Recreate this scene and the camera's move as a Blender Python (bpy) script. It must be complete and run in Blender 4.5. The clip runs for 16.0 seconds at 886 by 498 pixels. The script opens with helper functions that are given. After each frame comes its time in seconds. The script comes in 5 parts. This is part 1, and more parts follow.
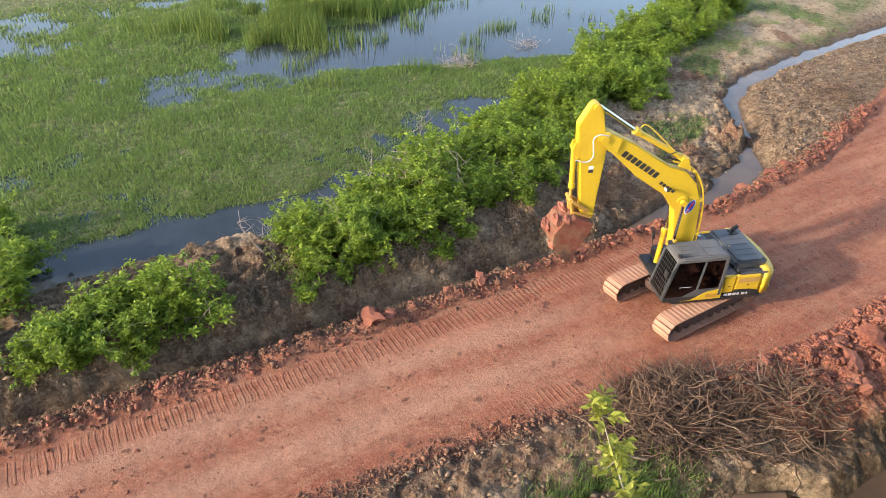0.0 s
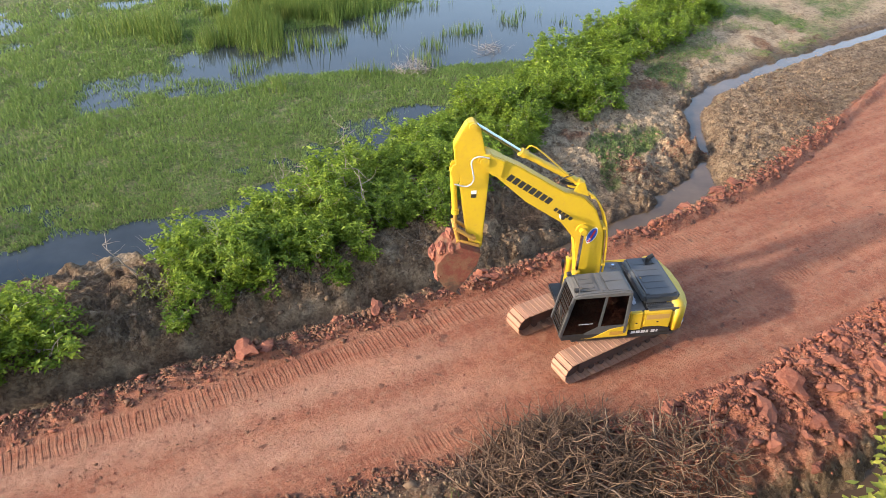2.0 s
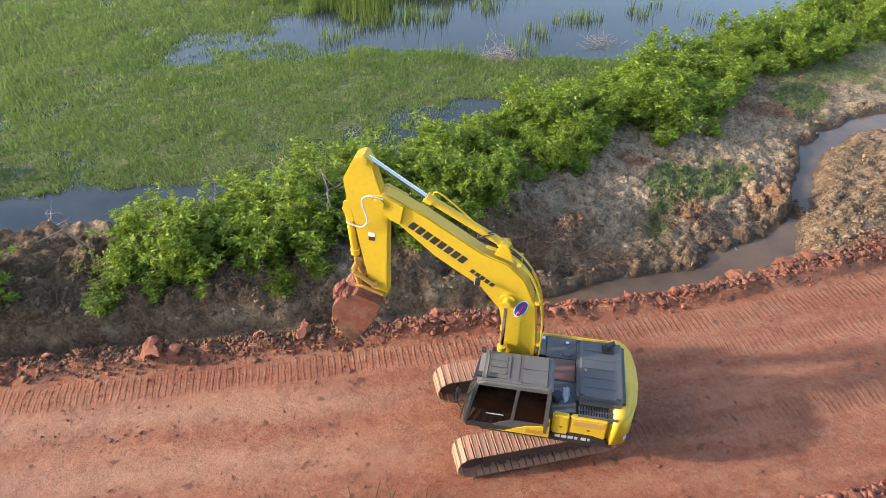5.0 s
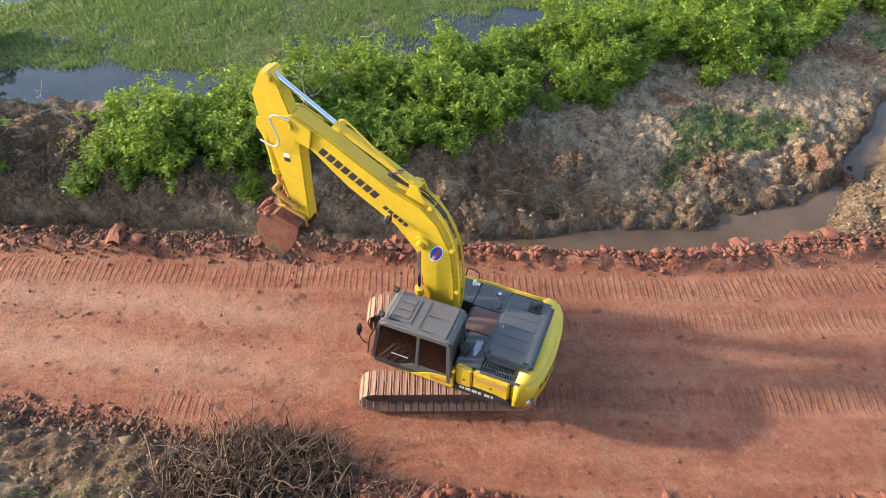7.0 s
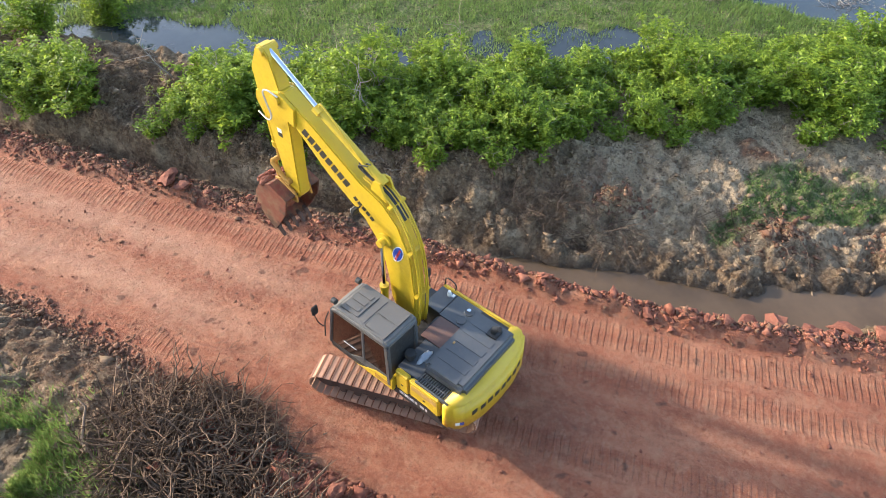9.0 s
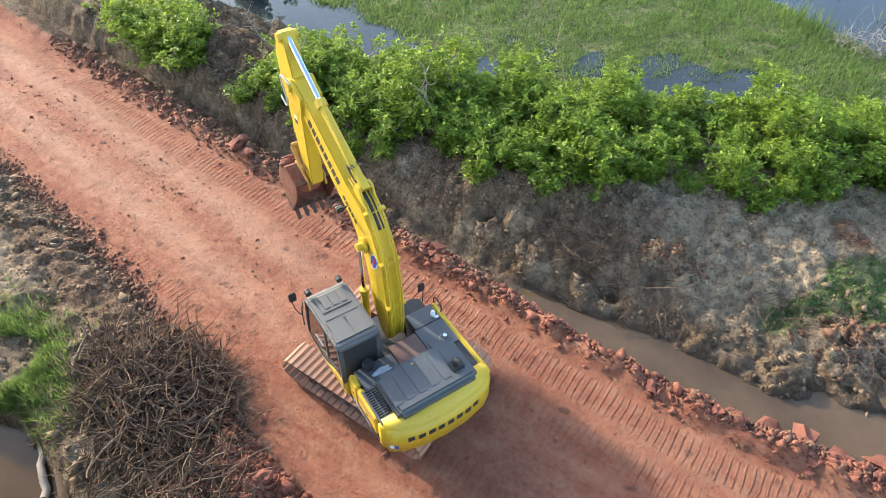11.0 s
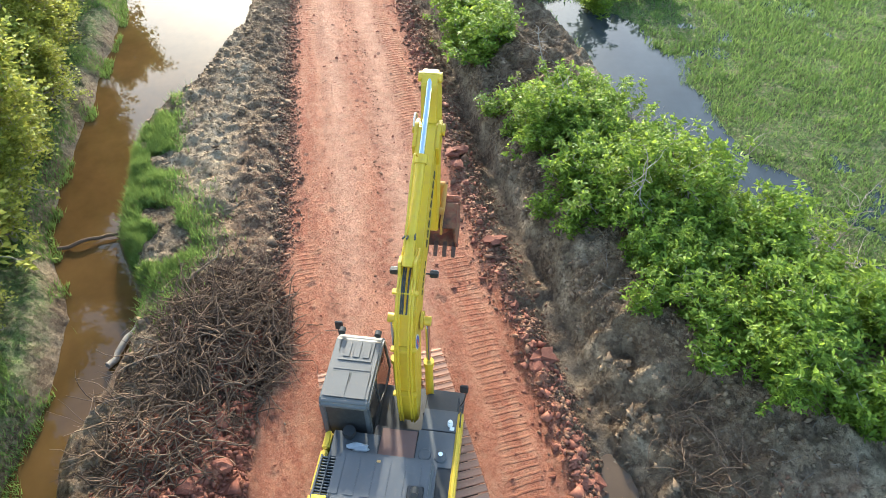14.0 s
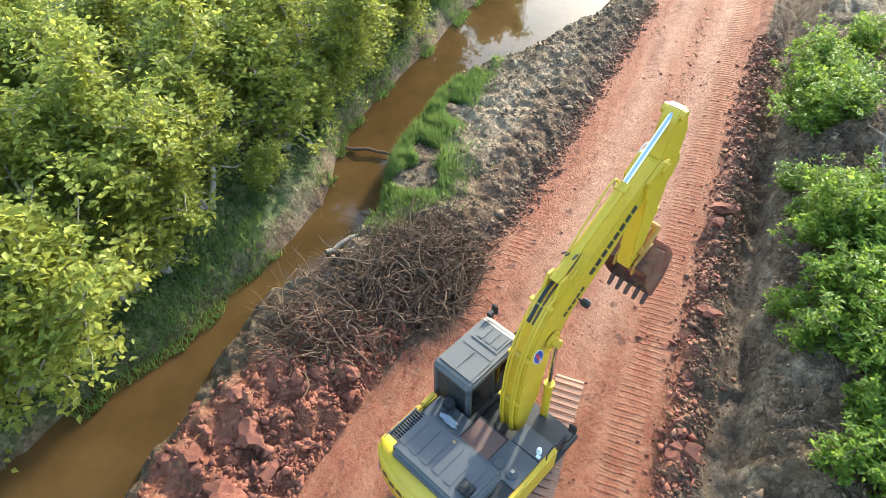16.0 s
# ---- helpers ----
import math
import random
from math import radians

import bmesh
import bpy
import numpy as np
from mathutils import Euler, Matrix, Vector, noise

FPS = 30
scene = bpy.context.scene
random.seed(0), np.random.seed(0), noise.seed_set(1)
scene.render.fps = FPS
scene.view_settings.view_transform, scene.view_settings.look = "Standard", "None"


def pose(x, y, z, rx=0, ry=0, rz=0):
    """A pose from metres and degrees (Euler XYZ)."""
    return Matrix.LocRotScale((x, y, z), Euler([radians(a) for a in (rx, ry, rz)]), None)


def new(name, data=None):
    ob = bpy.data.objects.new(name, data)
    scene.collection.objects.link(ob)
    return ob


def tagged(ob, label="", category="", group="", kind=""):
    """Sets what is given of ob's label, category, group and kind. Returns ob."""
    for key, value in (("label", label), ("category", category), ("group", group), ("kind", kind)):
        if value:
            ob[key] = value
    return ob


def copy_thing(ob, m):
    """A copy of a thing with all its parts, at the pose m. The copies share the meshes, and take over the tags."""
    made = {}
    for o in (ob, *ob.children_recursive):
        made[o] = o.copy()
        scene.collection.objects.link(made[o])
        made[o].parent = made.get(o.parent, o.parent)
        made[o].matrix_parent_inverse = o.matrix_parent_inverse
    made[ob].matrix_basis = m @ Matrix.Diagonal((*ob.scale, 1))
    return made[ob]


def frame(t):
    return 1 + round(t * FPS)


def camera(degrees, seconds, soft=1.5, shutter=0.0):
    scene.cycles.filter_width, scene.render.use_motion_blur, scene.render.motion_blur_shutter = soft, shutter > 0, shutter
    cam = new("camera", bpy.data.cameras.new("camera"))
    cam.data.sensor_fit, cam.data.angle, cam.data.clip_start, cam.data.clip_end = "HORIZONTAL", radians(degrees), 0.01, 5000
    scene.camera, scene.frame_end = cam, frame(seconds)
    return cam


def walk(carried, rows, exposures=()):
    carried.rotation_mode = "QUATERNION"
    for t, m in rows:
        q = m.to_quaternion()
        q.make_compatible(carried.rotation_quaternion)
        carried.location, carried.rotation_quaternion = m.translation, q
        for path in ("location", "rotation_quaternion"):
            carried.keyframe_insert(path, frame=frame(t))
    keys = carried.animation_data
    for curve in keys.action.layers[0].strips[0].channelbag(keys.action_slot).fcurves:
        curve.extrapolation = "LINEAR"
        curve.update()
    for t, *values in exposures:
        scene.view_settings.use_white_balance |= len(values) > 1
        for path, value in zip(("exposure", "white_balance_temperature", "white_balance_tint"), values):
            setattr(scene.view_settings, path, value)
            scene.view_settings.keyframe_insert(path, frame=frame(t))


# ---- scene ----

# ---------------------------------------------------------------- camera
cam = camera(68.8, 16.0, soft=0.6)
ROWS = [
    (0.0, -17.368, -11.841, 15.725, -35.12, -30.71),
    (0.5, -16.414, -12.103, 15.722, -35.12, -30.69),
    (1.0, -15.264, -12.218, 15.669, -35.16, -30.59),
    (1.5, -13.881, -12.207, 15.424, -35.07, -30.15),
    (2.0, -12.557, -12.115, 15.317, -35.06, -29.35),
    (2.5, -11.208, -11.987, 15.271, -34.99, -27.24),
    (3.0, -9.876, -11.813, 15.243, -34.98, -24.33),
    (5.5, -3.487, -10.864, 15.173, -39.66, -8.95),
    (6.0, -2.365, -10.706, 15.102, -42.67, -6.10),
    (6.5, -1.289, -10.508, 15.101, -45.32, -3.31),
    (7.0, -0.200, -10.263, 15.188, -46.24, -0.32),
    (7.5, 0.823, -10.103, 15.135, -46.09, 2.60),
    (8.0, 1.836, -9.916, 15.100, -46.01, 6.89),
    (8.5, 2.804, -9.692, 15.109, -46.03, 11.93),
    (9.0, 3.772, -9.473, 15.073, -45.96, 17.01),
    (11.5, 7.194, -6.228, 14.964, -45.87, 39.73),
    (12.0, 7.454, -5.068, 14.956, -45.84, 45.53),
    (12.5, 7.603, -3.937, 14.949, -45.81, 51.42),
    (13.0, 7.648, -2.852, 14.959, -45.84, 57.87),
    (13.5, 7.646, -1.858, 14.955, -45.84, 65.91),
    (14.0, 7.610, -0.959, 14.940, -45.83, 74.74),
    (14.5, 7.551, -0.163, 14.923, -45.83, 83.80),
    (15.0, 7.522, 0.493, 14.904, -45.81, 92.94),
    (15.5, 7.511, 1.035, 14.900, -45.84, 102.14),
    (16.0, 7.531, 1.497, 14.903, -45.87, 110.94),
]
EXPOSE = 1.78
walk(cam, [(t, pose(x, y, z, 90 + pitch, 0, yaw)) for t, x, y, z, pitch, yaw in ROWS],
     [(0.0, EXPOSE + 0.05, 6700, 14), (6.0, EXPOSE + 0.1, 6650, 12), (9.0, EXPOSE + 0.3, 6450, 10), (12.5, EXPOSE + 0.46, 6200, 4), (16.0, EXPOSE + 0.58, 6050, 0)])

# ---------------------------------------------------------------- light
SUN_EL, SUN_FROM = radians(21), Vector((-0.993, 0.115, 0.0))
world = bpy.data.worlds.new("sky")
scene.world = world
world.use_nodes = True
wn = world.node_tree.nodes
sky = wn.new("ShaderNodeTexSky")
sky.sky_type, sky.sun_disc = "NISHITA", False
sky.sun_elevation = SUN_EL
sky.sun_rotation = math.atan2(SUN_FROM.x, SUN_FROM.y)
sky.dust_density, sky.air_density, sky.ozone_density = 1.5, 1.0, 1.0
world.node_tree.links.new(sky.outputs[0], wn["Background"].inputs[0])
wn["Background"].inputs[1].default_value = 0.15
sun = new("sun", bpy.data.lights.new("sun", "SUN"))
sun.data.energy, sun.data.angle, sun.data.color = 1.9, radians(2.0), (1.0, 0.9, 0.76)
way = -(SUN_FROM * math.cos(SUN_EL) + Vector((0, 0, math.sin(SUN_EL))))
sun.matrix_basis = way.to_track_quat("-Z", "Y").to_matrix().to_4x4()


# ---------------------------------------------------------------- materials
class Mat:
    """A node material built step by step."""

    def __init__(self, name, rough=0.8, metal=0.0, spec=0.5):
        self.m = bpy.data.materials.new(name)
        self.m.use_nodes = True
        self.t = self.m.node_tree
        self.b = self.t.nodes["Principled BSDF"]
        self.b.inputs["Roughness"].default_value = rough
        self.b.inputs["Metallic"].default_value = metal
        self.b.inputs["Specular IOR Level"].default_value = spec
        self.co = self.t.nodes.new("ShaderNodeTexCoord").outputs["Object"]

    def node(self, kind, **values):
        n = self.t.nodes.new(kind)
        for key, v in values.items():
            setattr(n, key, v)
        return n

    def link(self, a, b):
        self.t.links.new(a, b)

    def noise(self, scale, detail=6, rough=0.6, kind="ShaderNodeTexNoise", at=None):
        n = self.node(kind)
        n.inputs["Scale"].default_value = scale
        if kind == "ShaderNodeTexNoise":
            n.inputs["Detail"].default_value = detail
            n.inputs["Roughness"].default_value = rough
        self.link(at or self.co, n.inputs["Vector"])
        return n.outputs[0]

    def ramp(self, fac, lo, hi, a=0.0, b=1.0):
        n = self.node("ShaderNodeMapRange")
        for i, v in enumerate((lo, hi, a, b)):
            n.inputs[i + 1].default_value = v
        self.link(fac, n.inputs[0])
        return n.outputs[0]

    def mix(self, fac, a, b):
        n = self.node("ShaderNodeMix", data_type="RGBA")
        for v, s in ((fac, n.inputs[0]), (a, n.inputs[6]), (b, n.inputs[7])):
            if isinstance(v, (int, float)):
                s.default_value = v
            elif isinstance(v, tuple):
                s.default_value = (*v, 1)
            else:
                self.link(v, s)
        return n.outputs[2]

    def math(self, op, a, b=0.0):
        n = self.node("ShaderNodeMath", operation=op)
        for v, s in ((a, n.inputs[0]), (b, n.inputs[1])):
            if isinstance(v, (int, float)):
                s.default_value = v
            else:
                self.link(v, s)
        return n.outputs[0]

    def attr(self, name):
        return self.node("ShaderNodeAttribute", attribute_name=name).outputs["Fac"]

    def bump(self, height, strength=0.5, distance=0.02, below=None):
        n = self.node("ShaderNodeBump")
        n.inputs["Strength"].default_value = strength
        n.inputs["Distance"].default_value = distance
        self.link(height, n.inputs["Height"])
        if below:
            self.link(below, n.inputs["Normal"])
        return n.outputs[0]

    def done(self, colour, rough=None, normal=None):
        if isinstance(colour, tuple):
            self.b.inputs["Base Color"].default_value = (*colour, 1)
        else:
            self.link(colour, self.b.inputs["Base Color"])
        if rough is not None:
            self.link(rough, self.b.inputs["Roughness"])
        if normal is not None:
            self.link(normal, self.b.inputs["Normal"])
        return self.m


def painted(name, base, worn, dust=(0.34, 0.17, 0.09), rough=0.32, grime=0.35):
    k = Mat(name, rough)
    fine, broad = k.noise(9, 8, 0.7), k.noise(1.3, 5, 0.6)
    c = k.mix(k.ramp(broad, 0.35, 0.75, 0, 0.5), base, worn)
    c = k.mix(k.ramp(fine, 0.52, 0.8, 0, grime), c, dust)
    return k.done(c, k.ramp(fine, 0.3, 0.7, rough - 0.06, rough + 0.2), k.bump(k.noise(60), 0.08, 0.004))


def ground_material():
    k = Mat("bare_soil", 0.95, 0, 0.25)
    big, mid, fine = k.noise(0.35, 6, 0.6), k.noise(2.2, 8, 0.65), k.noise(14, 10, 0.75)
    clods = k.noise(7, kind="ShaderNodeTexVoronoi")
    grit = k.noise(48, 4, 0.7)
    mud = k.mix(k.ramp(mid, 0.3, 0.7), (0.1, 0.057, 0.031), (0.27, 0.17, 0.092))
    mud = k.mix(k.ramp(fine, 0.5, 0.75, 0, 0.6), mud, (0.36, 0.245, 0.145))
    pale = k.mix(k.ramp(mid, 0.3, 0.7), (0.33, 0.232, 0.138), (0.6, 0.455, 0.295))
    pale = k.mix(k.ramp(fine, 0.5, 0.72, 0, 0.45), pale, (0.2, 0.135, 0.085))
    flat = k.node("ShaderNodeMapping")
    flat.inputs["Scale"].default_value = (0.13, 1.0, 1.0)
    k.link(k.co, flat.inputs["Vector"])
    streak = k.noise(1.5, 6, 0.6, at=flat.outputs[0])
    thin = k.noise(6.0, 4, 0.6, at=flat.outputs[0])
    red = k.mix(k.ramp(mid, 0.3, 0.72), (0.28, 0.082, 0.041), (0.38, 0.137, 0.074))
    red = k.mix(k.ramp(streak, 0.42, 0.66, 0, 0.85), red, (0.45, 0.19, 0.107))
    red = k.mix(k.ramp(thin, 0.54, 0.74, 0, 0.55), red, (0.18, 0.06, 0.036))
    red = k.mix(k.ramp(big, 0.52, 0.7, 0, 0.5), red, (0.24, 0.078, 0.045))
    red = k.mix(k.ramp(fine, 0.55, 0.78, 0, 0.55), red, (0.15, 0.048, 0.03))
    red = k.mix(k.math("MULTIPLY", k.attr("worn"), k.ramp(mid, 0.25, 0.65, 0.45, 1.0)), red, (0.52, 0.29, 0.19))
    spots = k.noise(1.9, 2, 0.5)
    red = k.mix(k.ramp(spots, 0.665, 0.72, 0, 0.8), red, (0.13, 0.05, 0.032))
    green = k.mix(k.ramp(fine, 0.3, 0.7), (0.055, 0.095, 0.02), (0.14, 0.2, 0.048))
    edge = k.ramp(mid, 0.3, 0.7, -0.25, 0.25)

    def zone(name, below, above, soft=0.25):
        return k.mix(k.ramp(k.math("ADD", k.attr(name), edge), 0.5 - soft, 0.5 + soft), below, above)
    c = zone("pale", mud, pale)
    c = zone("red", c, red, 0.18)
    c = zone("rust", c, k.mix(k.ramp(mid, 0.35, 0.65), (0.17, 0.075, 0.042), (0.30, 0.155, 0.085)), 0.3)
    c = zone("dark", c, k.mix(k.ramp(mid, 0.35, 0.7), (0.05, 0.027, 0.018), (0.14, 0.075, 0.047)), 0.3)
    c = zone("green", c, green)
    c = k.mix(k.ramp(grit, 0.5, 0.66, 0, 0.8), c, k.mix(0.7, c, (0.02, 0.012, 0.008)))
    c = k.mix(k.ramp(grit, 0.47, 0.33, 0, 0.5), c, k.mix(0.45, c, (0.6, 0.5, 0.4)))
    for scale, dark_part, light_part in ((3.1, 0.45, 0.4), (11.0, 0.55, 0.5)):
        lot = k.node("ShaderNodeTexVoronoi")
        lot.inputs["Scale"].default_value = scale
        k.link(k.co, lot.inputs["Vector"])
        one = k.node("ShaderNodeSeparateColor")
        k.link(lot.outputs["Color"], one.inputs[0])
        loose = k.ramp(k.attr("red"), 0.4, 0.9, 1.0, 0.35)
        c = k.mix(k.math("MULTIPLY", k.ramp(one.outputs[0], 0.55, 0.95, 0, dark_part), loose), c, k.mix(0.75, c, (0.03, 0.018, 0.012)))
        c = k.mix(k.math("MULTIPLY", k.ramp(one.outputs[1], 0.6, 0.95, 0, light_part), loose), c, k.mix(0.5, c, (0.52, 0.39, 0.25)))
    wet = k.attr("wet")
    c = k.mix(k.math("MULTIPLY", wet, 0.65), c, k.mix(0.5, (0.06, 0.04, 0.027), (0.10, 0.07, 0.045)))
    rough = k.ramp(wet, 0, 1, 0.95, 0.45)
    lumps = k.math("MULTIPLY", k.noise(4.2, 6, 0.72), k.ramp(k.attr("red"), 0.2, 0.9, 1.0, 0.22))
    n = k.bump(lumps, 0.9, 0.28)
    n = k.bump(fine, 0.9, 0.09, n)
    n = k.bump(grit, 0.8, 0.03, n)
    n = k.bump(clods, 0.35, 0.05, n)
    wave = k.node("ShaderNodeTexWave", wave_type="BANDS", bands_direction="X")
    wave.inputs["Scale"].default_value = 1.62
    wave.inputs["Distortion"].default_value = 2.2
    wave.inputs["Detail"].default_value = 2
    k.link(k.co, wave.inputs["Vector"])
    n = k.bump(k.math("MULTIPLY", k.ramp(wave.outputs["Fac"], 0.6, 0.9), k.attr("track")), 1.0, 0.09, n)
    return k.done(c, rough, n)


def leaf_material(name, dark, light, tip, through_light=0.42):
    k = Mat(name, 0.55, 0, 0.3)
    rnd = k.node("ShaderNodeNewGeometry").outputs["Random Per Island"]
    c = k.mix(rnd, dark, light)
    c = k.mix(k.ramp(rnd, 0.65, 1.0, 0, 0.85), c, tip)
    c = k.mix(k.ramp(k.noise(0.8, 3), 0.35, 0.7, 0, 0.45), c, dark)
    k.b.inputs["Transmission Weight"].default_value = 0.0
    k.done(c)
    trans = k.node("ShaderNodeBsdfTranslucent")
    k.link(k.mix(0.5, c, tip), trans.inputs[0])
    add = k.node("ShaderNodeMixShader")
    add.inputs[0].default_value = through_light
    k.link(k.b.outputs[0], add.inputs[1])
    k.link(trans.outputs[0], add.inputs[2])
    k.link(add.outputs[0], k.t.nodes["Material Output"].inputs[0])
    return k.m


def stone_material(name, a, b, spot):
    k = Mat(name, 0.92, 0, 0.3)
    rnd = k.node("ShaderNodeObjectInfo").outputs["Random"]
    isl = k.node("ShaderNodeNewGeometry").outputs["Random Per Island"]
    c = k.mix(k.math("FRACT", k.math("ADD", rnd, isl)), a, b)
    c = k.mix(k.ramp(k.noise(5, 8, 0.7), 0.45, 0.75, 0, 0.7), c, spot)
    return k.done(c, None, k.bump(k.noise(16, 8, 0.7), 0.6, 0.03))


def water_material(name, murk, rough=0.03):
    k = Mat(name, rough, 0, 0.5)
    k.b.inputs["IOR"].default_value = 1.33
    c = k.mix(k.ramp(k.noise(0.5, 4), 0.3, 0.7), murk, tuple(v * 0.6 for v in murk))
    return k.done(c, None, k.bump(k.noise(3, 3), 0.03, 0.02))


def bark_material(name, a, b):
    k = Mat(name, 0.9, 0, 0.2)
    isl = k.node("ShaderNodeNewGeometry").outputs["Random Per Island"]
    c = k.mix(isl, a, b)
    c = k.mix(k.ramp(k.noise(12, 6, 0.7), 0.4, 0.7, 0, 0.6), c, tuple(v * 0.5 for v in a))
    return k.done(c, None, k.bump(k.noise(30), 0.5, 0.01))


SOIL = ground_material()
YELLOW = painted("yellow_paint", (0.55, 0.365, 0.018), (0.47, 0.30, 0.028), rough=0.36, grime=0.36)
GREY = painted("dark_grey_paint", (0.06, 0.062, 0.066), (0.10, 0.10, 0.098), (0.19, 0.15, 0.12), 0.42, 0.3)
ROOF = painted("dusty_grey_paint", (0.085, 0.083, 0.08), (0.12, 0.11, 0.10), (0.19, 0.145, 0.11), 0.5, 0.4)
BLACK = painted("black_paint", (0.018, 0.018, 0.019), (0.035, 0.033, 0.03), (0.10, 0.07, 0.05), 0.5, 0.3)
RUBBER = painted("black_rubber", (0.02, 0.02, 0.02), (0.03, 0.03, 0.03), (0.06, 0.045, 0.04), 0.6, 0.2)
RUSTY = painted("rust_stain", (0.15, 0.075, 0.055), (0.10, 0.07, 0.06), (0.19, 0.09, 0.06), 0.6, 0.5)
TAN = painted("tan_strip", (0.42, 0.25, 0.08), (0.36, 0.21, 0.07), rough=0.5)
WHITE = painted("white_plastic", (0.75, 0.75, 0.73), (0.65, 0.64, 0.6), rough=0.4, grime=0.15)
BLUE = painted("blue_sticker", (0.02, 0.07, 0.36), (0.02, 0.06, 0.30), rough=0.35, grime=0.1)
RED = painted("red_sticker", (0.55, 0.03, 0.04), (0.45, 0.03, 0.04), rough=0.35, grime=0.1)
SHOE = painted("clay_caked_steel", (0.36, 0.19, 0.12), (0.28, 0.15, 0.10), (0.47, 0.29, 0.19), 0.8, 0.8)
TRACKDARK = painted("muddy_dark_steel", (0.07, 0.04, 0.03), (0.12, 0.07, 0.05), (0.25, 0.12, 0.07), 0.8, 0.7)
def caked_steel():
    k = Mat("muddy_bucket_steel", 0.85, 0.0, 0.3)
    a, b, c = k.noise(2.6, 6, 0.65), k.noise(9, 8, 0.7), k.noise(1.4, 4, 0.6)
    col = k.mix(k.ramp(a, 0.42, 0.6), (0.15, 0.042, 0.026), (0.17, 0.095, 0.052))
    col = k.mix(k.ramp(c, 0.5, 0.62, 0, 0.8), col, (0.05, 0.03, 0.022))
    col = k.mix(k.ramp(b, 0.5, 0.7, 0, 0.7), col, (0.19, 0.058, 0.036))
    return k.done(col, None, k.bump(b, 0.7, 0.04))


BUCKET = caked_steel()
LINKAGE = painted("muddy_yellow_steel", (0.40, 0.22, 0.03), (0.26, 0.12, 0.04), (0.25, 0.09, 0.05), 0.6, 0.9)
CHROME = Mat("chrome", 0.12, 1.0).done((0.75, 0.77, 0.8))
CLOTH = painted("grey_cloth", (0.45, 0.46, 0.48), (0.3, 0.31, 0.33), rough=0.9)
glass = Mat("tinted_glass", 0.04, 0, 0.5)
glass.b.inputs["Transmission Weight"].default_value = 1.0
GLASS = glass.done((0.03, 0.026, 0.024))
LEAF = leaf_material("shrub_leaves", (0.08, 0.14, 0.016), (0.235, 0.33, 0.032), (0.38, 0.48, 0.06))
TREELEAF = leaf_material("tree_leaves", (0.16, 0.195, 0.034), (0.39, 0.40, 0.066), (0.55, 0.54, 0.11), 0.5)
GRASS = leaf_material("marsh_grass", (0.085, 0.15, 0.035), (0.18, 0.26, 0.062), (0.25, 0.32, 0.09))
REED = leaf_material("reeds", (0.06, 0.12, 0.02), (0.13, 0.2, 0.035), (0.24, 0.26, 0.07))
TWIG = bark_material("dry_twigs", (0.24, 0.155, 0.1), (0.035, 0.021, 0.014))
PALETWIG = bark_material("bleached_twigs", (0.40, 0.34, 0.28), (0.25, 0.2, 0.16))
LIMB = bark_material("brown_limbs", (0.22, 0.16, 0.115), (0.13, 0.09, 0.065))
BARK = bark_material("grey_bark", (0.42, 0.36, 0.29), (0.26, 0.21, 0.165))
REDROCK = stone_material("laterite", (0.15, 0.048, 0.03), (0.25, 0.09, 0.055), (0.30, 0.14, 0.09))
GREYROCK = stone_material("grey_clod", (0.13, 0.083, 0.05), (0.28, 0.19, 0.115), (0.1, 0.063, 0.04))
RUSTCLOD = stone_material("rusty_clod", (0.12, 0.055, 0.034), (0.21, 0.105, 0.06), (0.15, 0.09, 0.06))
MARSHWATER = water_material("marsh_water", (0.035, 0.042, 0.045))
DITCHWATER = water_material("muddy_water", (0.13, 0.085, 0.05), 0.08)
PONDWATER = water_material("tea_brown_water", (0.10, 0.055, 0.02))


# ---------------------------------------------------------------- mesh tools
def mesh_object(name, verts, faces, material, parent=None, smooth=False):
    """A mesh of faces that all have the same number of corners."""
    v, f = np.asarray(verts, dtype=np.float32), np.asarray(faces, dtype=np.int32)
    n = f.shape[1]
    me = bpy.data.meshes.new(name)
    me.vertices.add(len(v))
    me.vertices.foreach_set("co", v.ravel())
    me.loops.add(f.size)
    me.loops.foreach_set("vertex_index", f.ravel())
    me.polygons.add(len(f))
    me.polygons.foreach_set("loop_start", np.arange(0, f.size, n, dtype=np.int32))
    me.update(calc_edges=True)
    me.materials.append(material)
    if smooth:
        me.shade_smooth()
    ob = new(name, me)
    ob.parent = parent
    return ob


def part(name, bm, material, parent, label="", smooth=False):
    bmesh.ops.recalc_face_normals(bm, faces=bm.faces)
    me = bpy.data.meshes.new(name)
    bm.to_mesh(me)
    bm.free()
    me.materials.append(material)
    if smooth:
        me.shade_smooth()
    ob = new(name, me)
    ob.parent = parent
    return tagged(ob, label)


def bevel(bm, geom, size, segments=2):
    edges = list({e for f in geom for e in f.edges if len(e.link_faces) == 2 and e.calc_face_angle(0) > 0.4})
    bmesh.ops.bevel(bm, geom=edges, offset=size, segments=segments, affect="EDGES", clamp_overlap=True)


def box(bm, lo, hi, round_by=0.0, segments=2):
    m = Matrix.Translation([(a + b) / 2 for a, b in zip(lo, hi)]) @ Matrix.Diagonal([*[b - a for a, b in zip(lo, hi)], 1])
    made = bmesh.ops.create_cube(bm, size=1, matrix=m)["verts"]
    if round_by:
        bevel(bm, {f for v in made for f in v.link_faces}, round_by, segments)
    return bm


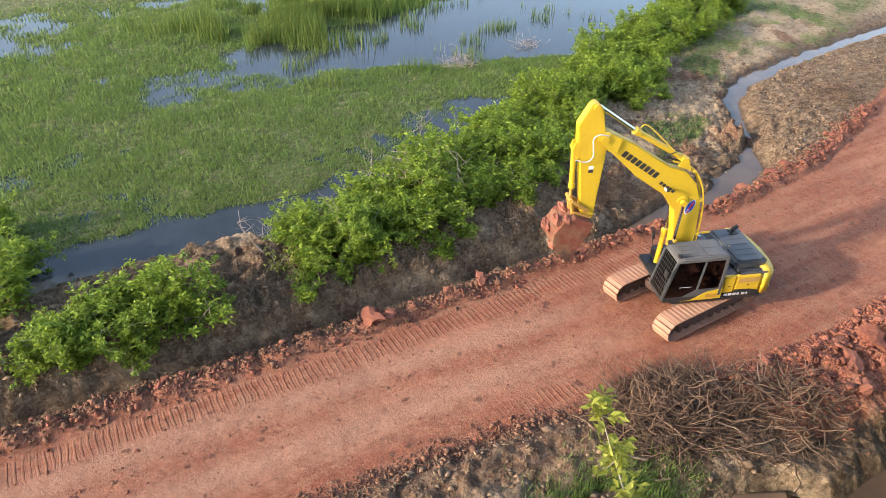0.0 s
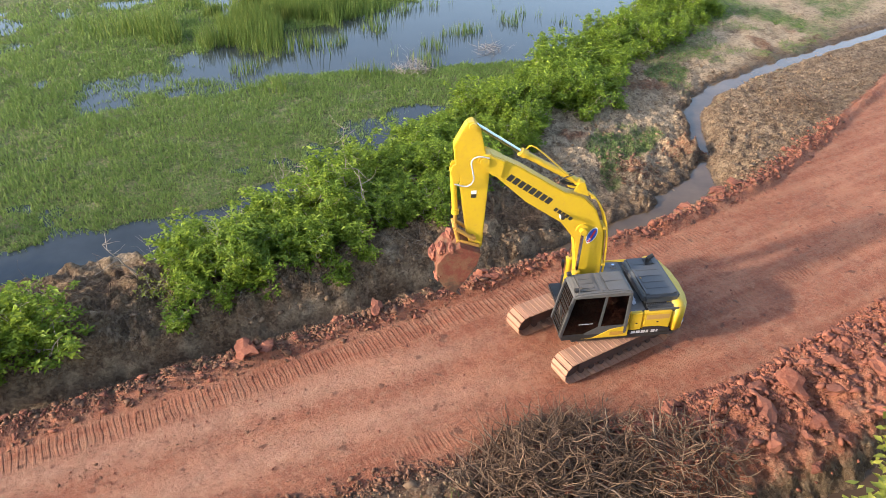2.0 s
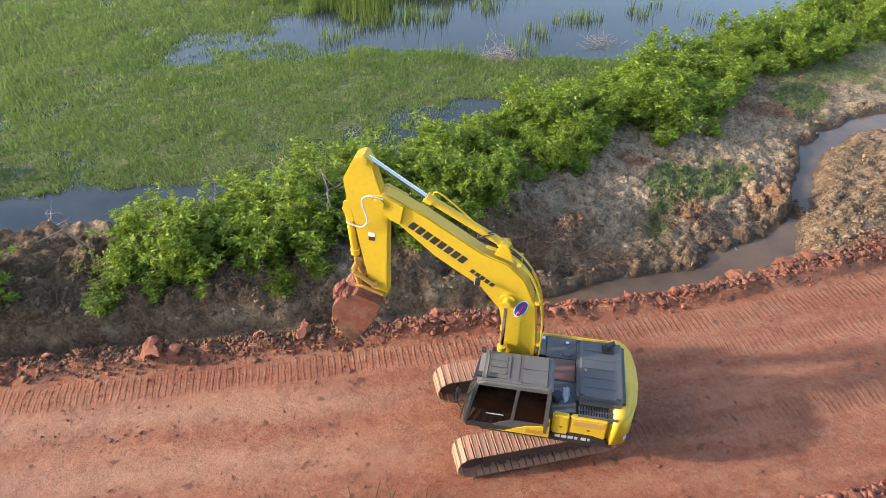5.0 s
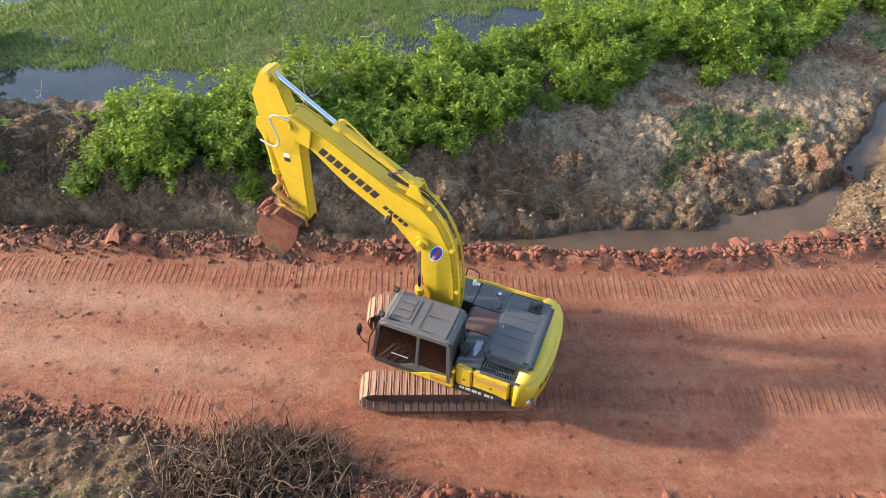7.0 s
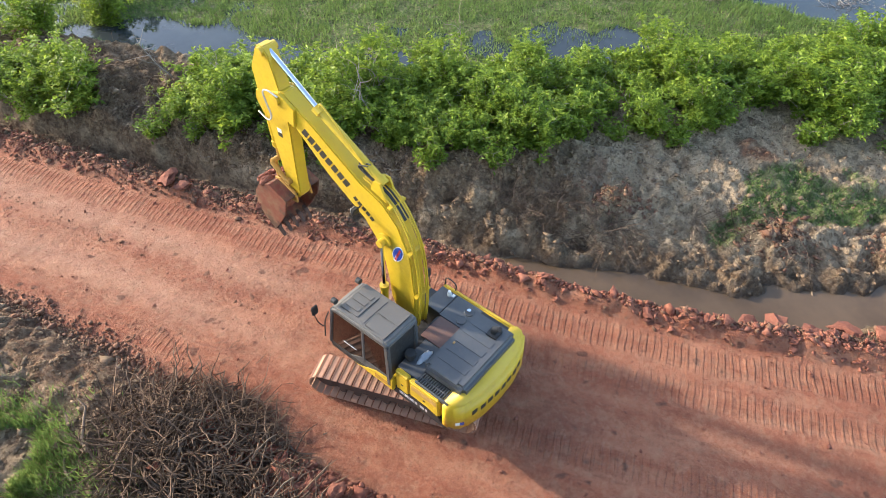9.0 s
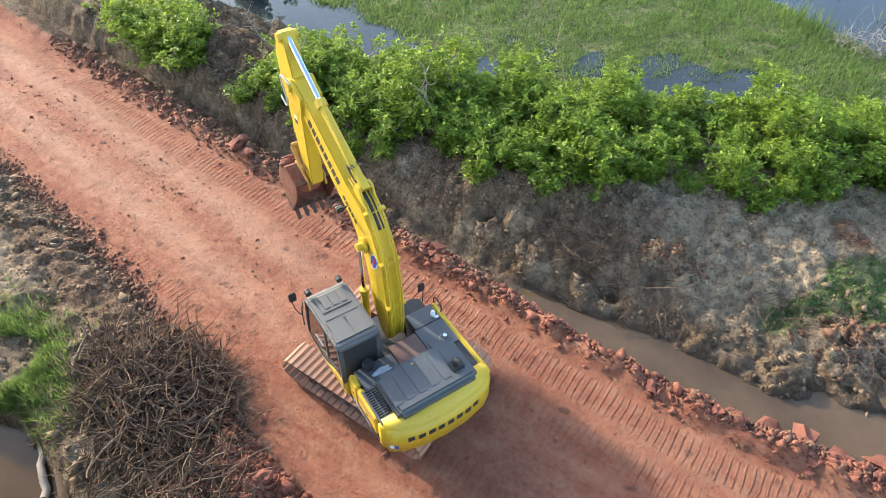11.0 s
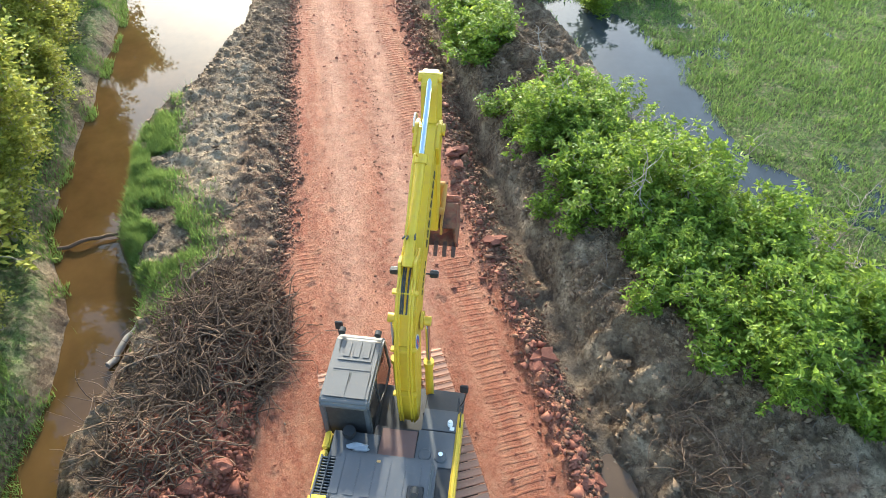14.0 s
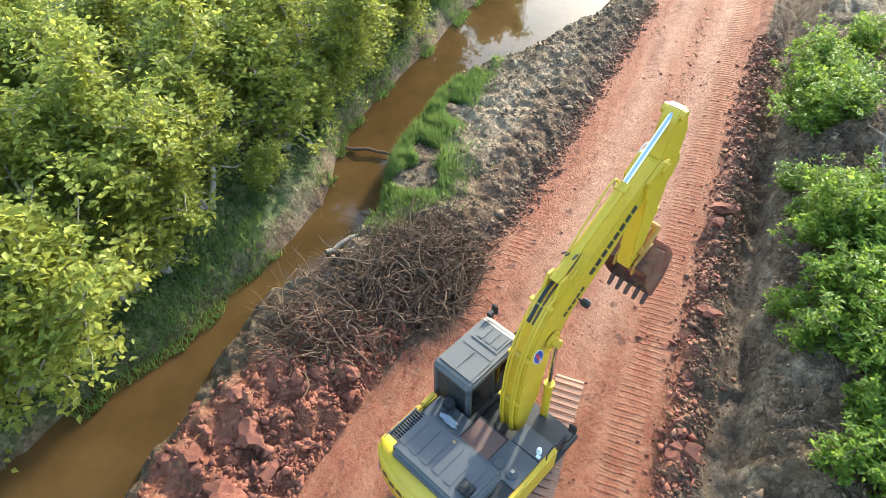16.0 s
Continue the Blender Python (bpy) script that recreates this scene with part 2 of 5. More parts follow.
def prism(bm, outline, lo, hi, axis="y", round_by=0.0, segments=2):
    """An outline pushed from lo to hi along an axis: (x, z) along y, or (x, y) along z."""
    def at(p, h):
        return (p[0], h, p[1]) if axis == "y" else (p[0], p[1], h)
    a = [bm.verts.new(at(p, lo)) for p in outline]
    b = [bm.verts.new(at(p, hi)) for p in outline]
    faces = [bm.faces.new(a), bm.faces.new(b[::-1])]
    for i in range(len(a)):
        j = (i + 1) % len(a)
        faces.append(bm.faces.new((a[j], a[i], b[i], b[j])))
    if round_by:
        bmesh.ops.recalc_face_normals(bm, faces=faces)
        bevel(bm, faces, round_by, segments)
    return bm


def rod(bm, a, b, radius, radius_b=None, segments=16):
    a, b = Vector(a), Vector(b)
    m = Matrix.Translation((a + b) / 2) @ (b - a).to_track_quat("Z", "Y").to_matrix().to_4x4()
    bmesh.ops.create_cone(bm, cap_ends=True, segments=segments, radius1=radius,
                          radius2=radius if radius_b is None else radius_b, depth=(b - a).length, matrix=m)
    return bm


def hose(bm, points, radius, segments=6):
    """A round tube that bends smoothly through the points."""
    ends = [points[0]] + list(points) + [points[-1]]
    soft = [points[0]]
    for a, b, c, d in zip(ends, ends[1:], ends[2:], ends[3:]):
        for t in (0.25, 0.5, 0.75, 1.0):
            soft.append(0.5 * (2 * b + (c - a) * t + (2 * a - 5 * b + 4 * c - d) * t * t + (3 * b - a - 3 * c + d) * t ** 3))
    points = soft
    for a, b in zip(points, points[1:]):
        rod(bm, a, b, radius, segments=segments)
        bmesh.ops.create_icosphere(bm, subdivisions=1, radius=radius, matrix=Matrix.Translation(b))
    return bm


def ring(bm, centre, radius, thick, axis="z", segments=20):
    for i in range(segments):
        p = []
        for j in (i, i + 1):
            u, v = radius * math.cos(2 * math.pi * j / segments), radius * math.sin(2 * math.pi * j / segments)
            p.append(Vector(centre) + Vector((u, v, 0) if axis == "z" else (u, 0, v)))
        rod(bm, p[0], p[1], thick, segments=6)
    return bm


class Tubes:
    """Many thin tapering tubes in one mesh."""

    def __init__(self):
        self.v, self.f = [], []

    def add(self, points, r0, r1, sides=4):
        n = len(points)
        base = len(self.v)
        for i, p in enumerate(points):
            d = points[min(i + 1, n - 1)] - points[max(i - 1, 0)]
            d = d / (np.linalg.norm(d) + 1e-9)
            u = np.cross(d, (0.3, 0.2, 0.93))
            u = u / (np.linalg.norm(u) + 1e-9)
            w = np.cross(d, u)
            r = r0 + (r1 - r0) * i / (n - 1)
            for s in range(sides):
                a = 2 * math.pi * s / sides
                self.v.append(p + r * (math.cos(a) * u + math.sin(a) * w))
        for i in range(n - 1):
            for s in range(sides):
                a, b = base + i * sides + s, base + i * sides + (s + 1) % sides
                self.f.append((a, b, b + sides, a + sides))

    def make(self, name, material, parent=None):
        return mesh_object(name, self.v, self.f, material, parent, True)


def crooked(rng, start, direction, length, steps=5, bend=0.25):
    p, d = [np.array(start, float)], np.array(direction, float)
    d /= np.linalg.norm(d)
    for _ in range(steps):
        d = d + rng.normal(0, bend, 3)
        d /= np.linalg.norm(d)
        p.append(p[-1] + d * length / steps)
    return p


def leaves(rng, centres, size, droop=0.2, slim=0.42):
    """Folded leaf blades, two quads each, at the centres, facing outwards and up."""
    n = len(centres)
    out = rng.normal(0, 1, (n, 3))
    out[:, 2] = np.abs(out[:, 2]) * 0.6 - droop
    out /= np.linalg.norm(out, axis=1)[:, None]
    up = np.array((0, 0, 1.0)) + rng.normal(0, 0.45, (n, 3))
    side = np.cross(out, up)
    side /= np.linalg.norm(side, axis=1)[:, None]
    nor = np.cross(side, out)
    ln = size * rng.uniform(0.65, 1.3, n)[:, None]
    wd = ln * slim / 2
    a = centres
    tip = centres + out * ln - np.array((0, 0, 1)) * ln * 0.12
    mid = centres + out * ln * 0.5
    v = np.stack([a, mid + side * wd + nor * wd * 0.35, tip, mid - side * wd + nor * wd * 0.35], 1).reshape(-1, 3)
    k = np.arange(n)[:, None] * 4
    f = np.concatenate([k + (0, 1, 2), k + (0, 2, 3)], 1).reshape(-1, 3)
    return v, f


# ---------------------------------------------------------------- lie of the land
def table(*pairs):
    xs, ys = zip(*pairs)
    return lambda x: np.interp(x, xs, ys)


ROAD_FAR = table((-60, 9), (-30, 5.4), (-20, 4.8), (-8, 3.9), (0, 3.6), (7, 3.2), (14, 3.6), (20, 5.2), (31, 8.4), (60, 18))
ROAD_NEAR = table((-60, 4), (-30, 0.7), (-18, -0.7), (-12, -1.3), (-8, -1.9), (-4, -2.9), (0, -3.5), (3, -3.9), (14, -3.7), (31, -1), (60, 8))
DITCH = table((-60, 11), (-30, 7.2), (-18, 6.3), (-8, 5.6), (0, 5.2), (5, 5.0), (9, 5.3), (13, 6.6), (16, 9.4), (19, 13), (23, 15), (30, 16), (60, 18))
HEDGE = table((-60, 9.5), (-20, 7.3), (-14, 7.0), (-5, 6.9), (-1, 7.5), (2, 9.4), (5, 11.9), (9, 13.2), (14, 14.8), (18, 18), (30, 23.5), (60, 36))
SHORE = table((-60, 14), (-24, 12.2), (-12, 12.7), (-8, 13.5), (-4, 15), (0, 17), (4, 19.5), (10, 22), (16, 25.5), (30, 33), (60, 50))
POND_NEAR = table((-60, -1), (-30, -1.5), (-24, -2.3), (-18.7, -5), (-16, -6.9), (-10, -7.4), (-7, -6.5), (-3.4, -7.3), (-2.5, -8.2), (2, -8.6), (8, -9.8), (20, -12), (60, -20))
POND_FAR = table((-60, -9), (-25, -8.6), (-15, -9.6), (-11, -9.9), (-7, -8.7), (-3.4, -9.2), (0, -9.8), (5, -11.4), (20, -14), (60, -23))


def lattice(i, j, seed):
    h = np.sin(i * 127.1 + j * 311.7 + seed * 74.7) * 43758.5453
    return h - np.floor(h)


def value_noise(x, y, seed=0):
    i, j = np.floor(x), np.floor(y)
    u, v = x - i, y - j
    u, v = u * u * (3 - 2 * u), v * v * (3 - 2 * v)
    a, b = lattice(i, j, seed), lattice(i + 1, j, seed)
    c, d = lattice(i, j + 1, seed), lattice(i + 1, j + 1, seed)
    return (a + (b - a) * u) * (1 - v) + (c + (d - c) * u) * v


def fbm(x, y, scale, octaves=4, seed=0):
    s, amp, total = 0, 0.5, 0
    for o in range(octaves):
        s = s + amp * value_noise(x * scale * 2 ** o, y * scale * 2 ** o, seed + o)
        total += amp
        amp *= 0.55
    return s / total - 0.5


def clods_at(x, y, scale, seed=0):
    """Rounded clods of uneven height, with creases between them."""
    u, v = x * scale, y * scale
    i, j = np.floor(u), np.floor(v)
    best, tall = np.full(np.shape(u), 9.0), np.zeros(np.shape(u))
    for di in (-1, 0, 1):
        for dj in (-1, 0, 1):
            a, b = i + di, j + dj
            d = np.hypot(a + lattice(a, b, seed) - u, b + lattice(a, b, seed + 3) - v)
            near = d < best
            best = np.where(near, d, best)
            tall = np.where(near, lattice(a, b, seed + 7), tall)
    return np.sqrt(np.clip(1 - (best / 0.85) ** 2, 0, 1)) * (0.25 + 0.75 * tall)


def smooth(v, lo, hi):
    t = np.clip((v - lo) / (hi - lo), 0, 1)
    return t * t * (3 - 2 * t)


def land(x, y):
    """Height and soil kinds at x, y."""
    wob = 0.5 * fbm(x, y * 0 + 3, 0.5, 3, 5)
    yb, yn, yd = ROAD_FAR(x) + wob * 0.5, ROAD_NEAR(x) + wob * 0.6, DITCH(x) + wob * 0.4
    yh, ym = HEDGE(x), SHORE(x) + wob
    clod = fbm(x, y, 2.1, 2, 11)
    lump = fbm(x, y, 0.8, 3, 23)
    fine = fbm(x, y, 4.5, 1, 29)
    # roadway with shallow ruts
    z = 0.05 * fbm(x, y, 0.5, 3, 2) + 0.035 * fbm(x, y, 3.0, 3, 31)
    mid = (yb + yn) / 2
    for off, deep in ((-1.5, 0.07), (1.35, 0.05), (0.2, 0.03)):
        z = z - deep * np.exp(-((y - mid - off) / 0.3) ** 2) * (0.5 + smooth(fbm(x, y, 0.25, 2, 9), -0.1, 0.2))
    # rubble lip and ditch on the far side
    d = y - yb
    half = np.interp(x, (-30, -12, -6, 0, 6, 14, 22, 40), (0.06, 0.08, 0.14, 0.3, 0.42, 0.38, 0.35, 0.35)) * (1 + 1.9 * fbm(x, y * 0, 0.9, 3, 3))
    lip = 0.28 * smooth(d, -0.1, 0.35) * (1 - smooth(d, 0.5, np.maximum(yd - yb - half, 0.9)))
    z = z + lip + np.where(d > 0, 0.32 * clod * smooth(d, -0.2, 0.3), 0)
    down = smooth(y, np.maximum(np.minimum(yb + 0.5, yd - half - 0.3), yd - half - 1.5), yd - half + 0.1)
    z = z - np.interp(x, (-14, -0.5, 2.5, 4), (0.45, 0.56, 0.88, 0.98)) * down
    span = np.maximum(yh - yd - half, 1.2)
    s = np.clip((y - yd - half) / span, 0, 1)
    steep = np.interp(x, (-14, 2, 9), (0.42, 0.55, 0.85))
    rise = smooth(s ** steep, 0.0, 1.0)
    grooves = np.abs(np.sin(x * 5.2 + 1.5 * lump)) * 0.11 * np.interp(x, (-12, -9, 4, 7), (0, 1, 1, 0)) * np.sin(np.pi * np.clip(s, 0, 1))
    z = z + 0.42 * smooth(y - yd - half, 0.0, 0.55)
    rough = np.interp(x, (2, 7), (1.0, 0.62)) * (1 - 0.6 * smooth(s, 0.45, 0.7) * smooth(x, 6, 8))
    z = z + rise * np.interp(x, (-14, 0, 8, 16), (0.95, 1.2, 1.0, 0.6)) + np.where(s > 0, rough * (0.3 * clod + 0.42 * lump + 0.1 * fine) * np.clip(4 * s * (1.15 - s), 0, 1), 0) - grooves
    z = z + 0.75 * (0.55 + lump + 0.8 * clod) * np.exp(-((x + 14.3) / 2.4) ** 2 - ((y - 8.6) / 1.5) ** 2)
    heaps = np.exp(-((x - 14.2) / 1.3) ** 2 - ((y - 9.0) / 0.9) ** 2) + 0.8 * np.exp(-((x - 10.0) / 0.7) ** 2 - ((y - 8.3) / 0.6) ** 2) + 0.7 * np.exp(-((x - 4.6) / 0.9) ** 2 - ((y - 8.2) / 0.5) ** 2)
    z = z + heaps * (0.45 + 0.9 * clod + 0.5 * fine)
    hollow = np.exp(-((x - 3.4) / 0.8) ** 2 - ((y - 6.5) / 0.35) ** 2) + np.exp(-((x + 1.0) / 0.6) ** 2 - ((y - 6.6) / 0.3) ** 2)
    z = z - 0.5 * hollow
    # hedge bank falls to the marsh
    fall = smooth(y, yh + np.interp(x, (-13.5, -11.5), (0.8, 0.35)) * (ym - yh), ym)
    z = z * (1 - fall) + fall * (-0.45 + 0.5 * fbm(x, y, 0.16, 5, 41) - 0.2 * np.exp(-((y - ym - 1.3) / 1.2) ** 2) * smooth(fbm(x, y, 0.22, 2, 8), -0.02, 0.12)
                                 - np.interp(x, (-13, -9), (0.35, 0)) * (1 - smooth(y, ym + 1.6, ym + 4.2)) * smooth(x, -24, -19))
    far_water = smooth(x * 0.35 + y, 29, 33) * (1 - smooth(y - 0.2 * x, 36, 42)) * smooth(x, -8, 2)
    z = z - 0.3 * far_water * fall
    # near side
    e = yn - y
    right = smooth(x - 1.5 * np.clip(1.4 - (yn - y), 0, 1.4), -3.4, -1.4)
    mound = (0.42 + 0.5 * lump + 0.15 * fine) * smooth(e, 0, 1.0) * (1 - smooth(e, 2.6, 4.3)) - 0.75 * smooth(e, 3.4, 4.6) * (1 - smooth(e, 6.0, 7.5)) * smooth(x, -1, 2)
    ledge = -0.1 * smooth(e, -0.1, 0.25) * (1 - smooth(e, 0.6, 1.2)) + (0.3 + 0.24 * lump + 0.1 * fine) * smooth(e, 0.1, 0.9)
    z = z + np.where(e > -0.1, right * mound + (1 - right) * ledge + 0.3 * clod * smooth(e, -0.1, 0.6), 0)
    pn, pf = POND_NEAR(x) + wob, POND_FAR(x) + wob
    into = smooth(-y, -pn - 0.5, -pn + 0.5) * (1 - smooth(-y, -pf - 0.5, -pf + 0.7))
    churn = np.where(d > 0, smooth(d, 0.15, 0.6) * (1 - smooth(fall, 0.0, 0.4)) * (1 - 0.85 * smooth(np.abs(y - yd), half + 0.3, half - 0.1)), 0)
    churn = churn + np.where(e > 0, smooth(e, 0.0, 0.4) * np.interp(x, (-7, -3), (0.5, 0.9)), 0)
    z = z + churn * (0.18 * clods_at(x + 0.3 * lump, y, 1.7, 90) + 0.13 * clods_at(x, y + 0.3 * clod, 4.2, 91) + 0.06 * clods_at(x, y, 9.0, 92) - 0.16)
    z = z - into * (0.95 + z)
    z = z + smooth(-y, -pf, -pf + 3) * 0.25
    kinds = {}
    kinds["red"] = smooth(d, 0.75, 0.25) * smooth(e, 0.35, -0.1) + right * smooth(e, -0.2, 0.2) * smooth(e, 4.2, 3.0) + smooth(d, 1.2, 0.4) * smooth(d, -0.2, 0.3) * smooth(x, -3, 3) * 0.6
    kinds["red"] = np.maximum(kinds["red"], np.exp(-(((x + 0.8) / 2.2) ** 2 + ((y + 4.6) / 1.3) ** 2)) * 1.3)
    bank = np.where(s > 0, smooth(s, 0.05, 0.3) * (1 - fall), 0)
    kinds["pale"] = bank * np.clip(np.interp(x, (-13, -8, 0, 6, 10), (0.2, 0.08, 0.15, 0.72, 0.92)) + 1.6 * fbm(x, y, 0.45, 3, 52), 0, 1) * 1.1 \
        + (1 - right) * smooth(e, 1.2, 2.2) * np.clip(0.5 + 1.6 * fbm(x, y, 0.5, 3, 53), 0, 1)
    kinds["pale"] = kinds["pale"] + np.where(d > 0.8, smooth(s, 0.35, 0.1), 0) * smooth(x, 7, 3) * np.clip(0.3 + 1.8 * fbm(x, y, 0.7, 3, 54), 0, 1)
    kinds["worn"] = (np.exp(-((y - mid - 1.0) / 0.6) ** 2) + np.exp(-((y - mid + 0.95) / 0.6) ** 2)) * smooth(x, 2, -9) * 0.7
    kinds["pale"] = kinds["pale"] + smooth(d, 0.9, 2.0) * smooth(x, 11, 14) * (y < yd) * 0.3
    kinds["rust"] = bank * smooth(fbm(x, y, 0.33, 3, 77), 0.1, 0.18) * smooth(x, 2, 5) * 0.8 + heaps * 0.75
    kinds["rust"] = kinds["rust"] + (1 - right) * smooth(e, 0.0, 0.5) * smooth(e, 3.2, 1.6) * smooth(x, -17, -13) * 0.5
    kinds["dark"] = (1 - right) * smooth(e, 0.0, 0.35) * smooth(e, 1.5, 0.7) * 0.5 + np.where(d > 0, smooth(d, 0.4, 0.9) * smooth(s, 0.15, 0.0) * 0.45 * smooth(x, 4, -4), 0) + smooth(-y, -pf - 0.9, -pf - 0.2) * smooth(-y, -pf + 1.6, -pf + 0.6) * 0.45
    # darker ground colour across the brush heap's footprint
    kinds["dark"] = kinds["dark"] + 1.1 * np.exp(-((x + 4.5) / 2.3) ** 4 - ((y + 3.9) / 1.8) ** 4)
    kinds["green"] = 0.9 * np.exp(-((x - 11.2) / 1.4) ** 2 - ((y - 10.3) / 0.6) ** 2) + 0.9 * np.exp(-((x - 8.2) / 0.6) ** 2 - ((y - 8.0) / 0.5) ** 2) + fall * 0.9 + smooth(-y, -pf - 0.3, -pf + 0.8) * 0.75 + bank * smooth(fbm(x, y, 0.28, 3, 61), 0.1, 0.2) * smooth(x, 5, 8) * smooth(s, 0.3, 0.5) \
        + smooth(x, 18, 24) * smooth(y - yb, 5, 8) * np.clip(0.45 + 1.8 * fbm(x, y, 0.3, 3, 62), 0, 1)
    kinds["wet"] = np.clip(smooth(z, -0.45, -0.72), 0, 1)
    tr = np.exp(-((y - yb + 0.75) / 0.34) ** 4) * smooth(fbm(x, y, 0.18, 2, 70), -0.25, -0.05)
    tr = np.maximum(tr, 0.9 * np.exp(-((y - yn - 0.8) / 0.33) ** 4) * smooth(x, -3, -7) * smooth(fbm(x, y, 0.3, 2, 71), -0.1, 0.1))
    tr = np.maximum(tr, np.exp(-((np.abs(y) - 1.27) / 0.36) ** 4) * smooth(x, 1.5, 2.5) * 0.4)
    kinds["track"] = tr * smooth(e, 0.0, -0.2)
    return z, kinds


def height(x, y):
    return float(land(np.array([float(x)]), np.array([float(y)]))[0][0])


def spread(lo, a, b, hi, step, grow):
    mid = list(np.arange(a, b, step))
    out, s, v = [], step, b
    while v < hi:
        out.append(v)
        s *= grow
        v += s
    back, s, v = [], step, a
    while v > lo:
        s *= grow
        v -= s
        back.append(v)
    return np.array(back[::-1] + mid + out + [hi])


def build_land():
    xs = spread(-1500, -21, 18, 1500, 0.08, 1.045)
    ys = spread(-1500, -8, 11.5, 1500, 0.075, 1.04)
    X, Y = np.meshgrid(xs, ys)
    Z, kinds = land(X.ravel(), Y.ravel())
    far = smooth(np.hypot(X, Y).ravel(), 90, 140)
    Z = Z * (1 - far) - 0.3 * far
    V = np.stack([X.ravel(), Y.ravel(), Z], 1)
    nx, ny = len(xs), len(ys)
    i = np.arange(nx * ny).reshape(ny, nx)
    F = np.stack([i[:-1, :-1], i[:-1, 1:], i[1:, 1:], i[1:, :-1]], -1).reshape(-1, 4)
    cx, cy = V[F].mean(1)[:, 0], V[F].mean(1)[:, 1]
    on_road = (cy < ROAD_FAR(cx) + 0.1) & (cy > ROAD_NEAR(cx) - 0.1) & (np.abs(cx) < 60)
    for name, pick, label, cat in (("ground", ~on_road, "churned grey mud banks and red rubble beside a marsh", "ground"),
                                   ("road", on_road, "red laterite dirt road with crawler imprints", "road")):
        f = F[pick]
        used, inv = np.unique(f, return_inverse=True)
        f = inv.reshape(-1, 4)
        me = bpy.data.meshes.new(name)
        me.vertices.add(len(used))
        me.vertices.foreach_set("co", V[used].ravel())
        me.loops.add(f.size)
        me.loops.foreach_set("vertex_index", f.ravel().astype(np.int32))
        me.polygons.add(len(f))
        me.polygons.foreach_set("loop_start", np.arange(0, f.size, 4, dtype=np.int32))
        me.update(calc_edges=True)
        me.shade_smooth()
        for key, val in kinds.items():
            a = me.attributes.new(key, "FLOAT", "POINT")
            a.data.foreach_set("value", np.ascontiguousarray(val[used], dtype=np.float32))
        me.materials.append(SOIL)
        tagged(new(name, me), label, cat, "", "structure")


build_land()


def sheet(name, xs, lo, hi, z, material, label):
    v, f = [], []
    for x in xs:
        v += [(x, lo(x), z), (x, hi(x), z)]
    for i in range(len(xs) - 1):
        f.append((2 * i, 2 * i + 2, 2 * i + 3, 2 * i + 1))
    tagged(mesh_object(name, v, f, material), label, "water", "", "structure")


sheet("water_ditch", np.arange(-40, 60, 1.0), lambda x: DITCH(x) - 1.6, lambda x: DITCH(x) + 1.8, -0.74, DITCHWATER, "muddy brown water standing in the roadside ditch")
sheet("water_marsh", np.arange(-200, 200, 4.0), lambda x: (HEDGE(x) + SHORE(x)) / 2 + 1, lambda x: 300, -0.50, MARSHWATER, "still grey water of the flooded marsh")
sheet("water_pond", np.arange(-100, 60, 2.0), lambda x: POND_FAR(x) - 1.5, lambda x: POND_NEAR(x) + 1.2, -0.52, PONDWATER, "tea-brown water of the channel under the trees")


